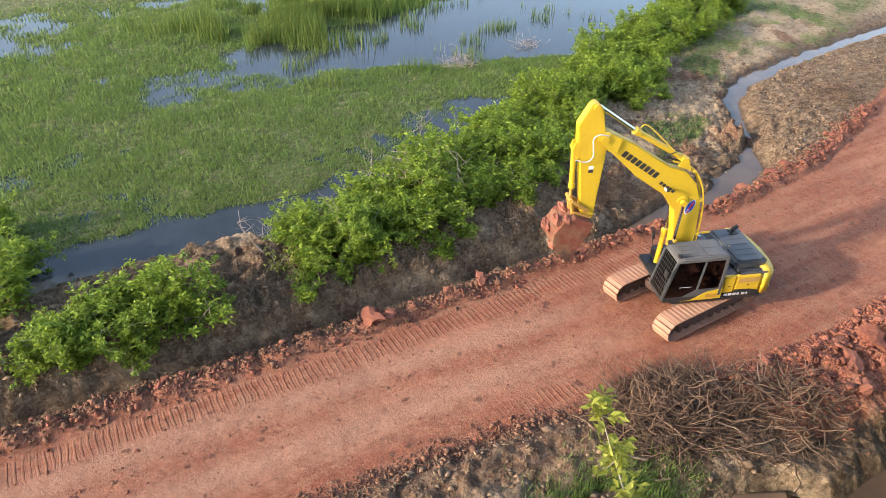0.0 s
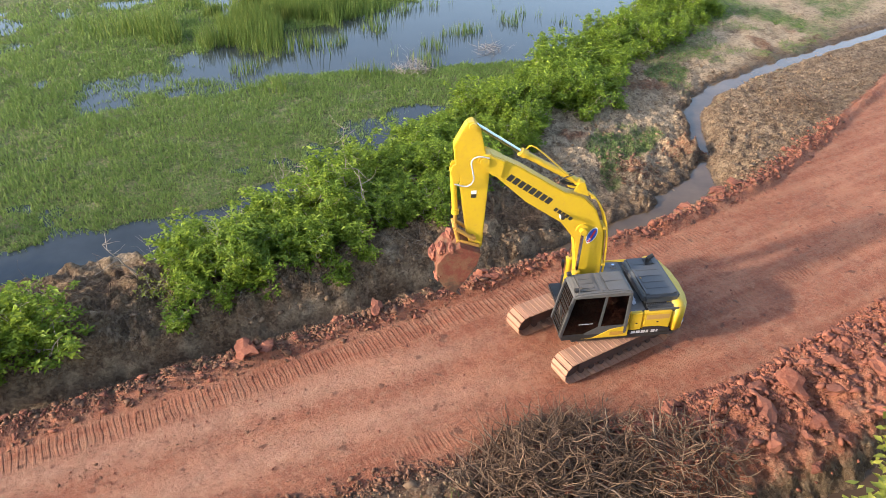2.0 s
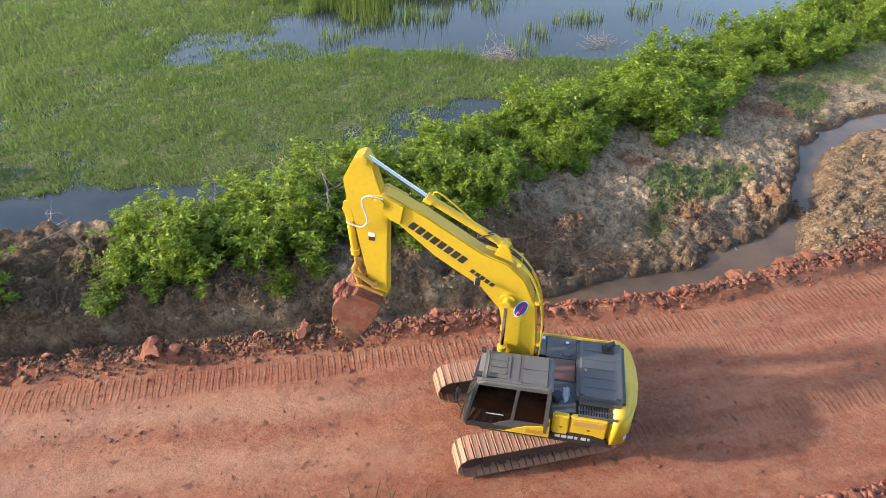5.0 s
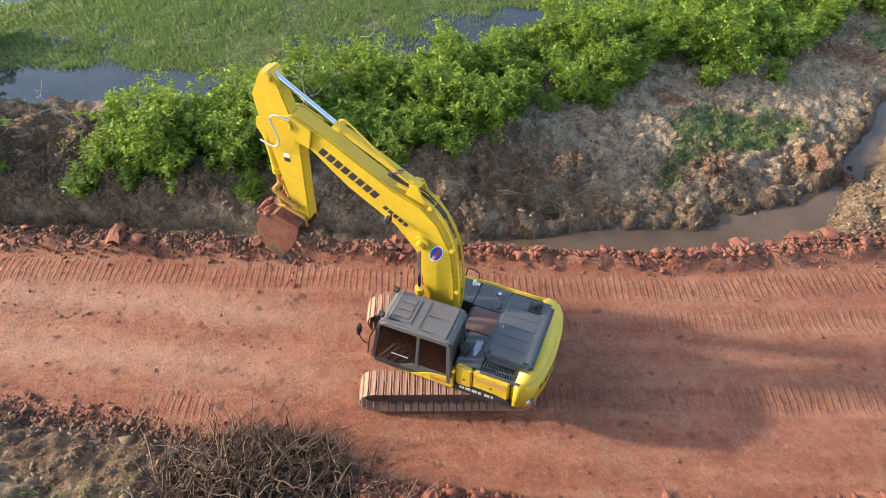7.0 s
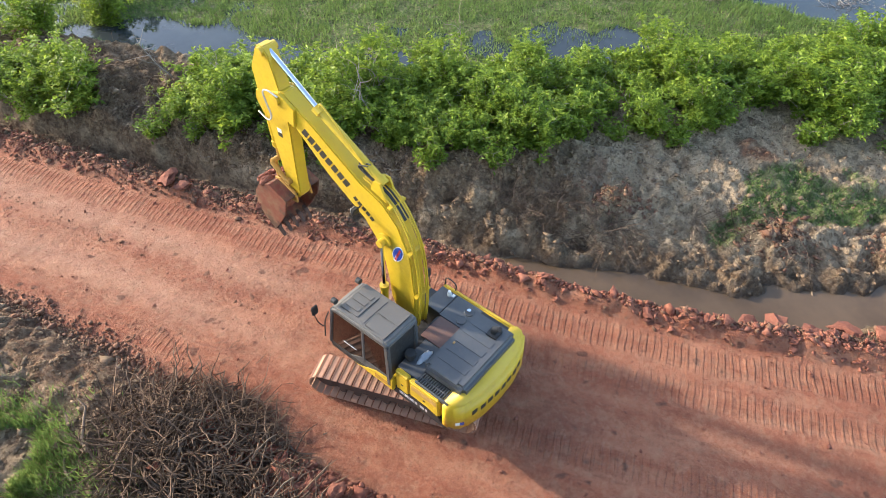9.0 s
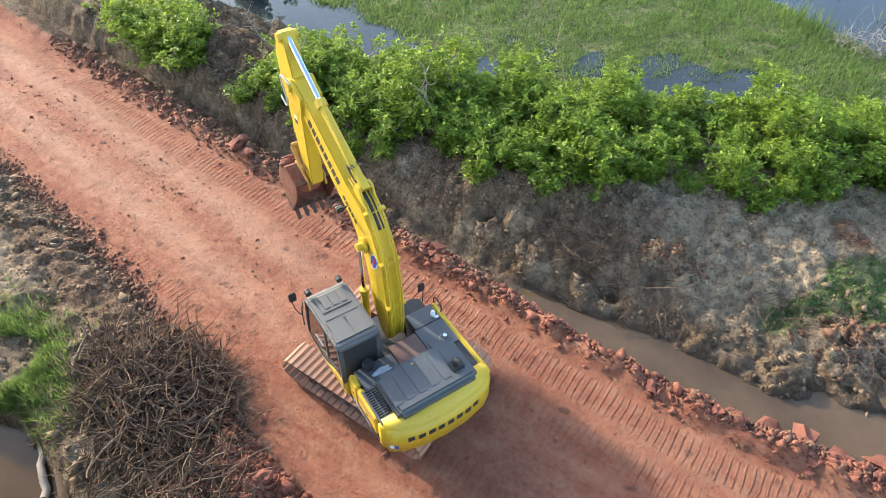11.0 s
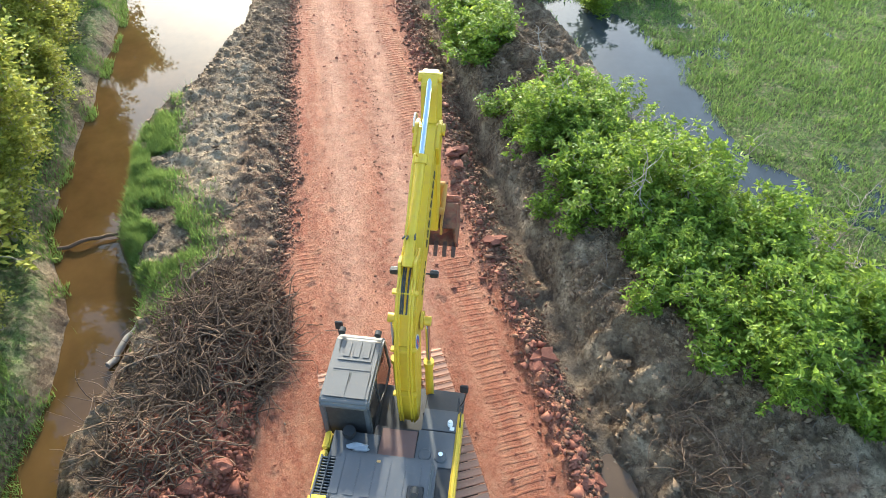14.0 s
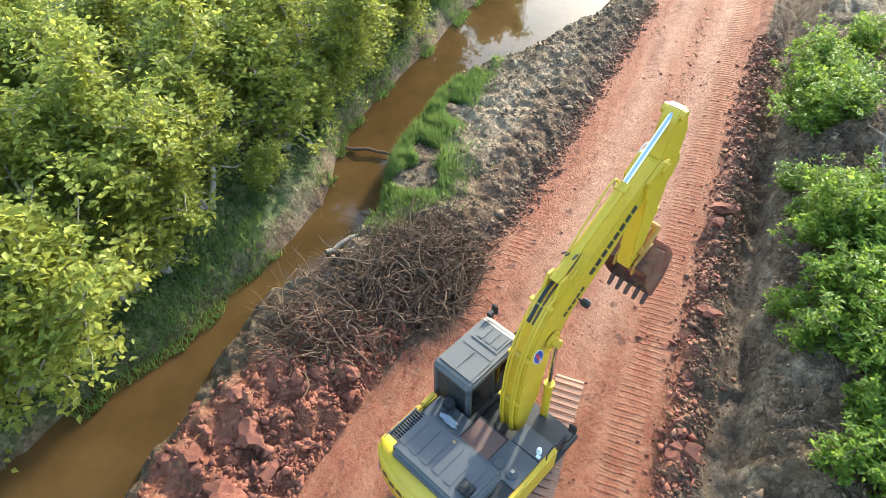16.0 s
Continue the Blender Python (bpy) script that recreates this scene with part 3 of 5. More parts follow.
# ---------------------------------------------------------------- excavator
def excavator():
    ex = tagged(new("excavator"), "yellow crawler excavator with dark grey cab and muddy bucket", "excavator")
    house = new("upper_body")
    house.parent = ex
    house.rotation_euler = (0, 0, radians(157.5))

    # undercarriage, heading along -x
    bm = bmesh.new()
    box(bm, (-0.9, -0.95, 0.35), (0.9, 0.95, 0.8), 0.08)
    rod(bm, (0, 0, 0.75), (0, 0, 1.02), 0.62, segments=32)
    part("car_body", bm, TRACKDARK, ex)
    shoe = bmesh.new()
    box(shoe, (-0.084, -0.36, -0.014), (0.084, 0.36, 0.012))
    for g, tall in ((-0.07, 0.03), (0.0, 0.015), (0.068, 0.016)):
        prism(shoe, [(g - 0.013, 0.01), (g + 0.013, 0.01), (g + 0.006, tall), (g - 0.006, tall)], -0.36, 0.36)
    bmesh.ops.recalc_face_normals(shoe, faces=shoe.faces)
    shoe_mesh = bpy.data.meshes.new("shoe")
    shoe.to_mesh(shoe_mesh)
    shoe.free()
    shoe_mesh.materials.append(SHOE)
    r, x0, x1, zc = 0.40, -1.88, 1.82, 0.455
    straight, arc = x1 - x0, math.pi * r
    total = 2 * straight + 2 * arc
    count = 50
    for side in (-1, 1):
        track = new("crawler_track")
        track.parent = ex
        track.location = (0, 1.27 * side, 0)
        tagged(track, "clay-caked steel crawler track")
        for i in range(count):
            s = total * i / count
            if s < straight:
                p, a = (x1 - s, zc + r), 0.0
            elif s < straight + arc:
                a = (s - straight) / r
                p = (x0 - r * math.sin(a), zc + r * math.cos(a))
            elif s < 2 * straight + arc:
                p, a = (x0 + s - straight - arc, zc - r), math.pi
            else:
                a = math.pi + (s - 2 * straight - arc) / r
                p = (x1 - r * math.sin(a), zc + r * math.cos(a))
            o = new("shoe", shoe_mesh)
            o.parent = track
            o.location = (p[0], 0, p[1])
            o.rotation_euler = (0, -a, 0)
        bm = bmesh.new()
        box(bm, (x0 + 0.25, -0.17, 0.22), (x1 - 0.25, 0.17, 0.68), 0.05)
        box(bm, (-0.9, -0.2, 0.5), (0.9, 0.2, 0.74), 0.04)
        part("track_frame", bm, TRACKDARK, track)
        for name, x in (("idler", x0), ("sprocket", x1)):
            bm = bmesh.new()
            rod(bm, (x, -0.1, zc), (x, 0.1, zc), r - 0.04, segments=24)
            rod(bm, (x, -0.17, zc), (x, 0.17, zc), 0.17, segments=16)
            part(name, bm, TRACKDARK, track)
        for i in range(8):
            bm = bmesh.new()
            x = -1.45 + i * 0.41
            rod(bm, (x, -0.17, 0.19), (x, 0.17, 0.19), 0.1, segments=12)
            part("roller", bm, TRACKDARK, track)

    # deck and engine house (x ahead, y to the operator's left)
    bm = bmesh.new()
    box(bm, (-2.3, -1.5, 0.98), (1.1, 1.38, 1.16), 0.03)
    part("deck", bm, BLACK, house)
    bm = bmesh.new()
    box(bm, (-2.25, -1.44, 1.16), (-0.66, 1.23, 1.93), 0.02)
    box(bm, (-0.67, -0.6, 1.16), (-0.42, 0.36, 1.9), 0.02)
    box(bm, (-0.44, -1.44, 1.16), (0.12, -0.66, 1.93), 0.02)
    part("engine_house", bm, BLACK, house)
    bm = bmesh.new()
    cw = [(-2.12, 1.4), (-2.45, 1.4), (-2.68, 1.15), (-2.82, 0.6), (-2.87, 0.0), (-2.84, -0.6), (-2.72, -1.15), (-2.5, -1.5), (-2.12, -1.54)]
    prism(bm, cw, 1.08, 2.1, "z", 0.09, 3)
    weight = part("counterweight", bm, YELLOW, house, "yellow cast counterweight", True)
    # maker's mark on the counterweight as eight plain blocks
    for i in range(8):
        y = 0.86 - i * 0.245
        x = np.interp(y, (-1.15, -0.6, 0.0, 0.6, 1.15), (-2.72, -2.84, -2.87, -2.82, -2.68))
        bm = bmesh.new()
        box(bm, (-0.006, -0.085, -0.085), (0.006, 0.085, 0.085), 0.004)
        o = part("mark_block", bm, BLACK, weight)
        o.location = (x - 0.003, y, 1.63)
        o.rotation_euler = (0, 0, -y * 0.16)
    for y, mt in ((1.28, WHITE), (1.2, BLUE)):
        bm = bmesh.new()
        box(bm, (-0.006, -0.05, -0.06), (0.006, 0.05, 0.06), 0.003)
        o = part("sticker", bm, mt, weight)
        o.location, o.rotation_euler = (-2.575 - (1.28 - y) * 0.9, y, 1.4), (0, 0, -0.72)
    # left flank doors and lower stripe
    for a, b, n in ((-1.16, -0.74, "front_door"), (-2.1, -1.18, "rear_door")):
        bm = bmesh.new()
        box(bm, (a, 1.24, 1.3), (b, 1.4, 2.02), 0.04, 3)
        dr = part(n, bm, YELLOW, house, "yellow engine-bay door")
        if n == "rear_door":
            bm = bmesh.new()
            box(bm, (-2.03, 1.397, 1.72), (-1.27, 1.406, 1.9), 0.003)
            part("tan_strip", bm, TAN, dr, "sun-bleached tan strip")
            bm = bmesh.new()
            prism(bm, [(-2.1, 1.3), (-1.2, 1.3), (-1.2, 1.44), (-1.75, 1.42), (-2.1, 1.33)], 1.398, 1.405)
            part("stripe", bm, BLACK, dr)
        bm = bmesh.new()
        box(bm, ((a + b) / 2 - 0.05, 1.39, 1.58), ((a + b) / 2 + 0.02, 1.412, 1.62), 0.004)
        part("latch", bm, BLACK, dr)
    bm = bmesh.new()
    box(bm, (-2.15, 1.1, 1.14), (-0.7, 1.392, 1.3), 0.02)
    skirt = part("skirt", bm, BLACK, house)
    for i, w in enumerate((0.13, 0.13, 0.13, 0.08, 0.13, 0.06)):
        bm = bmesh.new()
        x = -0.85 - i * 0.165
        box(bm, (x - w, 1.39, 1.17), (x, 1.399, 1.28), 0.003)
        part("mark_block", bm, CLOTH, skirt)
    bm = bmesh.new()
    prism(bm, [(-0.7, 1.16), (0.85, 1.16), (0.45, 1.22), (-0.12, 1.52), (-0.7, 1.62)], 1.1, 1.47, "y", 0.02)
    wedge = part("side_cover", bm, YELLOW, house, "yellow wedge-shaped cover under the cab")
    bm = bmesh.new()
    box(bm, (-0.55, 1.465, 1.25), (-0.1, 1.478, 1.4), 0.02)
    part("recess", bm, LINKAGE, wedge)
    # right flank
    bm = bmesh.new()
    box(bm, (-2.2, -1.55, 1.18), (0.1, -1.42, 1.97), 0.04, 3)
    part("right_panel", bm, YELLOW, house)
    # top covers
    bm = bmesh.new()
    box(bm, (-1.26, -1.42, 1.93), (-0.44, -0.62, 1.955), 0.008)
    part("right_cover", bm, GREY, house)
    bm = bmesh.new()
    box(bm, (-0.42, -1.42, 1.93), (0.1, -0.66, 1.95), 0.008)
    part("tank_cover", bm, GREY, house)
    bm = bmesh.new()
    box(bm, (-1.24, -0.6, 1.93), (-0.5, 0.18, 1.958), 0.01)
    part("middle_cover", bm, RUSTY, house, "grey top cover with rusty stains")
    bm = bmesh.new()
    box(bm, (-1.3, 0.2, 1.93), (-0.68, 1.22, 1.955), 0.01)
    part("left_cover", bm, GREY, house)
    bm = bmesh.new()
    box(bm, (-2.5, -1.14, 1.95), (-1.26, 0.98, 2.34), 0.11, 3)
    hood = part("hood", bm, GREY, house, "ribbed dark grey engine hood")
    for i in range(6):
        y = -0.85 + i * 0.32
        bm = bmesh.new()
        box(bm, (-2.25, y, 2.33), (-1.45, y + 0.2, 2.352), 0.01)
        part("hood_rib", bm, GREY, hood)
    bm = bmesh.new()
    box(bm, (-2.2, -0.95, 2.34), (-1.9, -0.62, 2.37), 0.02)
    part("exhaust_base", bm, BLACK, hood)
    bm = bmesh.new()
    rod(bm, (-2.03, -0.78, 2.36), (-2.03, -0.78, 2.5), 0.075)
    rod(bm, (-2.03, -0.78, 2.5), (-2.2, -0.8, 2.6), 0.08, 0.07)
    part("exhaust", bm, BLACK, hood)
    bm = bmesh.new()
    box(bm, (-1.5, 0.02, 2.345), (-1.45, 0.1, 2.36), 0.003)
    part("label_plate", bm, TAN, hood)
    bm = bmesh.new()
    box(bm, (-2.3, 1.0, 1.94), (-1.35, 1.34, 1.97))
    part("louvre_bed", bm, BLACK, house)
    for i in range(14):
        x = -2.25 + i * 0.066
        bm = bmesh.new()
        box(bm, (x, 1.0, 1.97), (x + 0.03, 1.32, 2.06), 0.006)
        part("louvre", bm, GREY, house)
    bm = bmesh.new()
    box(bm, (-2.32, 1.3, 1.97), (-1.33, 1.345, 2.085), 0.01)
    box(bm, (-2.32, 1.14, 2.05), (-1.33, 1.17, 2.085), 0.01)
    part("louvre_rail", bm, GREY, house)
    for y in (-0.82, -1.16):
        bm = bmesh.new()
        ring(bm, (-1.02, y, 1.96), 0.13, 0.014)
        rod(bm, (-1.02, y, 1.955), (-1.02, y, 1.975), 0.12, segments=20)
        part("filler_ring", bm, GREY, house)
    bm = bmesh.new()
    rod(bm, (-1.0, -1.16, 1.97), (-1.0, -1.16, 2.04), 0.05)
    part("filler_cap", bm, CHROME, house)
    bm = bmesh.new()
    rod(bm, (-0.25, -1.28, 1.95), (-0.25, -1.28, 2.05), 0.06)
    rod(bm, (-0.25, -1.28, 2.05), (-0.25, -1.28, 2.11), 0.045)
    part("tank_cap", bm, WHITE, house, "white plastic cap")
    bm = bmesh.new()
    box(bm, (-0.38, -1.38, 1.95), (-0.3, -1.28, 1.956))
    part("sticker", bm, WHITE, house)
    bm = bmesh.new()
    rod(bm, (-0.78, 0.86, 1.95), (-0.78, 0.86, 2.1), 0.1, segments=20)
    rod(bm, (-0.78, 0.86, 2.1), (-0.78, 0.86, 2.2), 0.15, 0.13, segments=20)
    part("pre_cleaner", bm, BLACK, house)
    bm = bmesh.new()
    box(bm, (0.14, -1.42, 1.16), (0.72, -0.6, 1.62), 0.05, 3)
    part("tool_box", bm, BLACK, house)
    bm = bmesh.new()
    hose(bm, [Vector(p) for p in ((0.05, -1.5, 1.2), (0.05, -1.5, 2.2), (-0.28, -1.5, 2.2), (-0.28, -1.5, 1.96))], 0.018)
    part("grab_rail", bm, BLACK, house)
    for y, x, z, lean in ((-1.5, 0.62, 1.9, 0), (1.62, 1.62, 2.5, 0)):
        bm = bmesh.new()
        hose(bm, [Vector(p) for p in ((x - 0.05, y - 0.1 * math.copysign(1, y), z - 0.55), (x, y, z - 0.35), (x + 0.05, y + 0.05 * math.copysign(1, y), z))], 0.015)
        arm = part("mirror_arm", bm, BLACK, house)
        bm = bmesh.new()
        box(bm, (x + 0.02, y - 0.09, z - 0.05), (x + 0.08, y + 0.1, z + 0.24), 0.02)
        part("mirror", bm, BLACK, arm)

    # cab
    cab = new("cab")
    cab.parent = house
    tagged(cab, "dark grey operator cab with dusty roof and tinted windows")
    L, R_ = 1.46, 0.42
    bm = bmesh.new()
    prism(bm, [(-0.62, 1.16), (1.46, 1.16), (1.5, 1.36), (-0.62, 1.36)], R_, L, "y", 0.02)
    part("base", bm, BLACK, cab)
    bm = bmesh.new()
    prism(bm, [(-0.66, 2.8), (1.22, 2.8), (1.24, 2.9), (1.05, 3.0), (-0.52, 3.02), (-0.64, 2.96)], R_ - 0.02, L + 0.02, "y", 0.05, 3)
    box(bm, (0.42, R_ + 0.12, 2.98), (1.0, L - 0.12, 3.03), 0.03)
    for i in range(3):
        y = R_ + 0.2 + i * 0.22
        box(bm, (0.52, y, 3.02), (0.93, y + 0.16, 3.045), 0.02)
    box(bm, (0.2, R_ + 0.1, 3.0), (0.34, L - 0.1, 3.022), 0.01)
    box(bm, (-0.5, R_ + 0.08, 3.0), (0.15, 0.93, 3.03), 0.02)
    box(bm, (-0.5, 0.95, 3.0), (0.15, L - 0.08, 3.03), 0.02)
    part("roof", bm, ROOF, cab, "dusty grey cab roof with hatch")
    def pillar(name, a, b, w=0.05):
        bm = bmesh.new()
        a, b = Vector(a), Vector(b)
        d = (b - a)
        made = bmesh.ops.create_cube(bm, size=1, matrix=Matrix.Translation((a + b) / 2) @ d.to_track_quat("Z", "Y").to_matrix().to_4x4() @ Matrix.Diagonal((w * 2, w * 2, d.length, 1)))
        bevel(bm, set(bm.faces), 0.018)
        part(name, bm, GREY, cab)
    for y in (R_ + 0.04, L - 0.04):
        pillar("front_pillar", (1.5, y, 1.3), (1.2, y, 2.85))
        pillar("rear_pillar", (-0.58, y, 1.3), (-0.58, y, 2.85), 0.06)
        pillar("middle_pillar", (0.28, y, 1.5), (0.18, y, 2.85), 0.045)
        pillar("waist_rail", (-0.58, y, 1.62), (0.3, y, 1.62), 0.035)
        pillar("sill_rail", (0.3, y, 1.62), (0.75, y, 1.36), 0.035)
    for y, n in ((L - 0.02, "left"), (R_ + 0.02, "right")):
        for outline in ([(-0.55, 1.62), (0.27, 1.62), (0.18, 2.82), (-0.55, 2.82)], [(0.3, 1.6), (0.7, 1.38), (1.46, 1.38), (1.18, 2.82), (0.21, 2.82)]):
            bm = bmesh.new()
            prism(bm, outline, y - 0.004, y + 0.004)
            o = part("side_window", bm, GLASS, cab)
            o.visible_shadow = False
        bm = bmesh.new()
        prism(bm, [(-0.6, 1.34), (0.72, 1.34), (0.3, 1.62), (-0.6, 1.62)], y - 0.015, y + 0.012)
        part("side_panel", bm, GREY, cab)
    for x0_, z0_, x1_, z1_, n in ((1.5, 1.36, 1.2, 2.82, "windscreen"), (-0.6, 1.4, -0.6, 2.82, "rear_window")):
        bm = bmesh.new()
        prism(bm, [(x0_ - 0.005, z0_), (x0_ + 0.005, z0_), (x1_ + 0.005, z1_), (x1_ - 0.005, z1_)], R_ + 0.05, L - 0.05)
        o = part(n, bm, GLASS if n == "windscreen" else BLACK, cab)
        o.visible_shadow = False
    bm = bmesh.new()
    for i in range(8):
        y = R_ + 0.1 + i * 0.12
        rod(bm, (1.54, y, 1.4), (1.24, y, 2.8), 0.008, segments=5)
    for i in range(9):
        h = i / 8
        rod(bm, (1.54 - 0.3 * h, R_ + 0.06, 1.42 + 1.36 * h), (1.54 - 0.3 * h, L - 0.06, 1.42 + 1.36 * h), 0.008, segments=5)
    part("front_guard", bm, BLACK, cab, "black wire guard over the windscreen")
    bm = bmesh.new()
    box(bm, (-0.55, R_ + 0.03, 1.34), (1.4, L - 0.03, 1.37))
    part("cab_floor", bm, BLACK, cab)
    bm = bmesh.new()
    box(bm, (-0.3, 0.65, 1.36), (0.3, 1.2, 1.75), 0.08)
    box(bm, (-0.35, 0.67, 1.7), (-0.18, 1.18, 2.4), 0.08)
    part("seat", bm, BLACK, cab)
    for y in (0.55, 1.3):
        bm = bmesh.new()
        box(bm, (-0.2, y - 0.09, 1.36), (0.55, y + 0.09, 1.85), 0.04)
        part("console", bm, GREY, cab)
    bm = bmesh.new()
    hose(bm, [Vector(p) for p in ((1.3, L + 0.03, 2.7), (1.48, L + 0.06, 2.2), (1.6, L + 0.05, 1.5))], 0.016)
    part("grab_rail", bm, BLACK, cab)
    bm = bmesh.new()
    box(bm, (0.5, L - 0.012, 1.78), (0.95, L + 0.004, 1.792))
    part("window_bar", bm, CLOTH, cab)
    for y in (R_ + 0.12, L - 0.1):
        bm = bmesh.new()
        rod(bm, (1.15, y, 3.0), (1.15, y, 3.06), 0.015)
        rod(bm, (1.1, y, 3.11), (1.22, y, 3.11), 0.075, segments=14)
        part("work_lamp", bm, BLACK, cab)

    # boom
    B = -0.30
    boom = new("boom")
    boom.parent = house
    tagged(boom, "curved yellow boom with dark maker's lettering blocks")
    low = [(0.35, 1.45), (0.70, 2.35), (0.74, 3.0), (0.90, 3.95), (1.36, 4.62), (2.45, 5.48), (3.40, 6.50), (3.62, 6.84)]
    up = [(3.78, 7.0), (3.72, 7.18), (3.5, 7.2), (2.67, 6.7), (1.34, 5.72), (0.76, 5.48), (0.32, 5.0), (-0.02, 4.15), (-0.12, 2.8), (-0.05, 1.6), (0.1, 1.4)]
    bm = bmesh.new()
    prism(bm, low + up, B - 0.21, B + 0.21, "y", 0.03)
    part("boom_beam", bm, YELLOW, boom, "", False)
    bm = bmesh.new()
    rod(bm, (3.66, B - 0.34, 7.0), (3.66, B + 0.34, 7.0), 0.13, segments=20)
    for s in (-1, 1):
        prism(bm, [(3.2, 6.4), (3.45, 6.52), (3.85, 6.95), (3.8, 7.15), (3.55, 7.22), (3.1, 6.95)], B + s * 0.24 - 0.04, B + s * 0.24 + 0.04, "y", 0.015)
    part("boom_tip", bm, YELLOW, boom)
    bm = bmesh.new()
    rod(bm, (0.72, B - 0.45, 4.35), (0.72, B + 0.45, 4.35), 0.1, segments=20)
    for s in (-1, 1):
        rod(bm, (0.72, B + s * 0.24, 4.35), (0.72, B + s * 0.3, 4.35), 0.2, segments=20)
    part("boom_pin", bm, YELLOW, boom)
    def plate(name, a, b, h, material, lift=0.0, shape=None):
        """A thin plate on the boom's flanks, from a to b along the beam."""
        for s in (-1, 1):
            bm = bmesh.new()
            d = Vector((b[0] - a[0], 0, b[1] - a[1]))
            u = d.normalized()
            n = Vector((-u.z, 0, u.x))
            pts = shape or [(0, -h / 2), (d.length, -h / 2), (d.length, h / 2), (0, h / 2)]
            prism(bm, [((Vector((a[0], 0, a[1])) + u * p + n * q).x, (Vector((a[0], 0, a[1])) + u * p + n * q).z) for p, q in pts],
                  B + s * (0.212 + lift) - 0.004, B + s * (0.212 + lift) + 0.004)
            part(name, bm, material, boom)
    # maker's mark: eight plain blocks, then five smaller ones
    a, b = Vector((3.0, 6.42)), Vector((1.72, 5.42))
    for i in range(8):
        p, q = a.lerp(b, (i + 0.08) / 8), a.lerp(b, (i + 0.86) / 8)
        plate("mark_block", p, q, 0.22, BLACK)
    a, b = Vector((1.62, 5.18)), Vector((1.05, 4.72))
    for i in range(5):
        p, q = a.lerp(b, (i + 0.1) / 5), a.lerp(b, (i + 0.84) / 5)
        plate("small_mark_block", p, q, 0.12, BLACK)
    oval = [(0.30 * math.cos(k * math.pi / 12), 0.15 * math.sin(k * math.pi / 12)) for k in range(24)]
    plate("oval_sticker_rim", (0.36, 4.08), (0.5, 3.75), 0, WHITE, 0.0, oval)
    plate("oval_sticker", (0.36, 4.08), (0.5, 3.75), 0, BLUE, 0.004, [(p * 0.9, q * 0.86) for p, q in oval])
    plate("oval_stripe", (0.27, 4.26), (0.45, 3.84), 0.06, RED, 0.008)
    for k in range(3):
        plate("oval_bar", (0.40 + 0.03 * k, 3.98 - 0.07 * k), (0.42 + 0.03 * k, 3.93 - 0.07 * k), 0.07, WHITE, 0.008)
    for s in (-1, 1):
        bm = bmesh.new()
        rod(bm, (1.42, B + s * 0.24, 5.0), (1.42, B + s * 0.36, 5.0), 0.02)
        box(bm, (1.36, B + s * 0.42 - 0.09, 4.93), (1.48, B + s * 0.42 + 0.09, 5.07), 0.02)
        lamp = part("boom_lamp", bm, BLACK, boom)
        bm = bmesh.new()
        box(bm, (1.475, B + s * 0.42 - 0.075, 4.945), (1.49, B + s * 0.42 + 0.075, 5.055), 0.005)
        part("lamp_lens", bm, WHITE, boom)
    # hoses along the boom's back
    back = [(-0.1, 1.7), (-0.2, 2.8), (-0.1, 4.2), (0.24, 5.15), (0.7, 5.68), (1.3, 5.92)]
    for k, y in enumerate((-0.16, -0.10, 0.1, 0.16)):
        bm = bmesh.new()
        hose(bm, [Vector((x - 0.03, B + y, z)) for x, z in back], 0.024)
        part("pipe", bm, YELLOW, boom)
    for k, y in enumerate((-0.05, 0.03, 0.07)):
        bm = bmesh.new()
        hose(bm, [Vector((x - 0.04, B + y, z + 0.03)) for x, z in back[3:]] + [Vector((1.5, B + y, 6.2 - 0.05 * k)), Vector((1.15, B + y * 2, 6.32))], 0.02)
        part("hose", bm, RUBBER, boom)
    for x, z in ((-0.17, 2.9), (-0.02, 4.3), (0.5, 5.5)):
        bm = bmesh.new()
        box(bm, (x - 0.06, B - 0.26, z - 0.03), (x + 0.06, B + 0.26, z + 0.03), 0.01)
        part("pipe_clamp", bm, YELLOW, boom)
    # boom cylinders
    for s in (-1, 1):
        bm = bmesh.new()
        y = B + s * 0.37
        rod(bm, (0.80, y, 1.35), (0.76, y, 2.75), 0.095)
        rod(bm, (0.76, y, 2.7), (0.76, y, 2.85), 0.12)
        cyl = part("boom_cylinder", bm, YELLOW, house)
        bm = bmesh.new()
        rod(bm, (0.76, y, 2.8), (0.72, y, 4.3), 0.05)
        part("piston_rod", bm, CHROME, cyl)
    # arm cylinder on top
    bm = bmesh.new()
    p0, p1, p2 = Vector((0.86, B, 5.92)), Vector((2.66, B, 7.12)), Vector((3.93, B, 8.1))
    rod(bm, p0, p1, 0.1)
    rod(bm, p1 - (p1 - p0).normalized() * 0.18, p1, 0.135)
    rod(bm, p0 - (p1 - p0).normalized() * 0.05, p0 + (p1 - p0).normalized() * 0.16, 0.13)
    for s in (-1, 1):
        prism(bm, [(0.62, 5.52), (1.1, 5.72), (0.98, 6.02), (0.8, 6.02)], B + s * 0.15 - 0.03, B + s * 0.15 + 0.03, "y", 0.01)
    hose(bm, [p0 + Vector((0.2, 0.1, 0.12)), p1 + Vector((-0.4, 0.1, 0.15)), p1 + Vector((-0.15, 0.05, 0.1))], 0.022)
    cyl = part("arm_cylinder", bm, YELLOW, house)
    bm = bmesh.new()
    rod(bm, p1, p2, 0.062)
    part("piston_rod", bm, CHROME, cyl, "bright chrome piston rod")

    # arm
    arm = new("arm")
    arm.parent = house
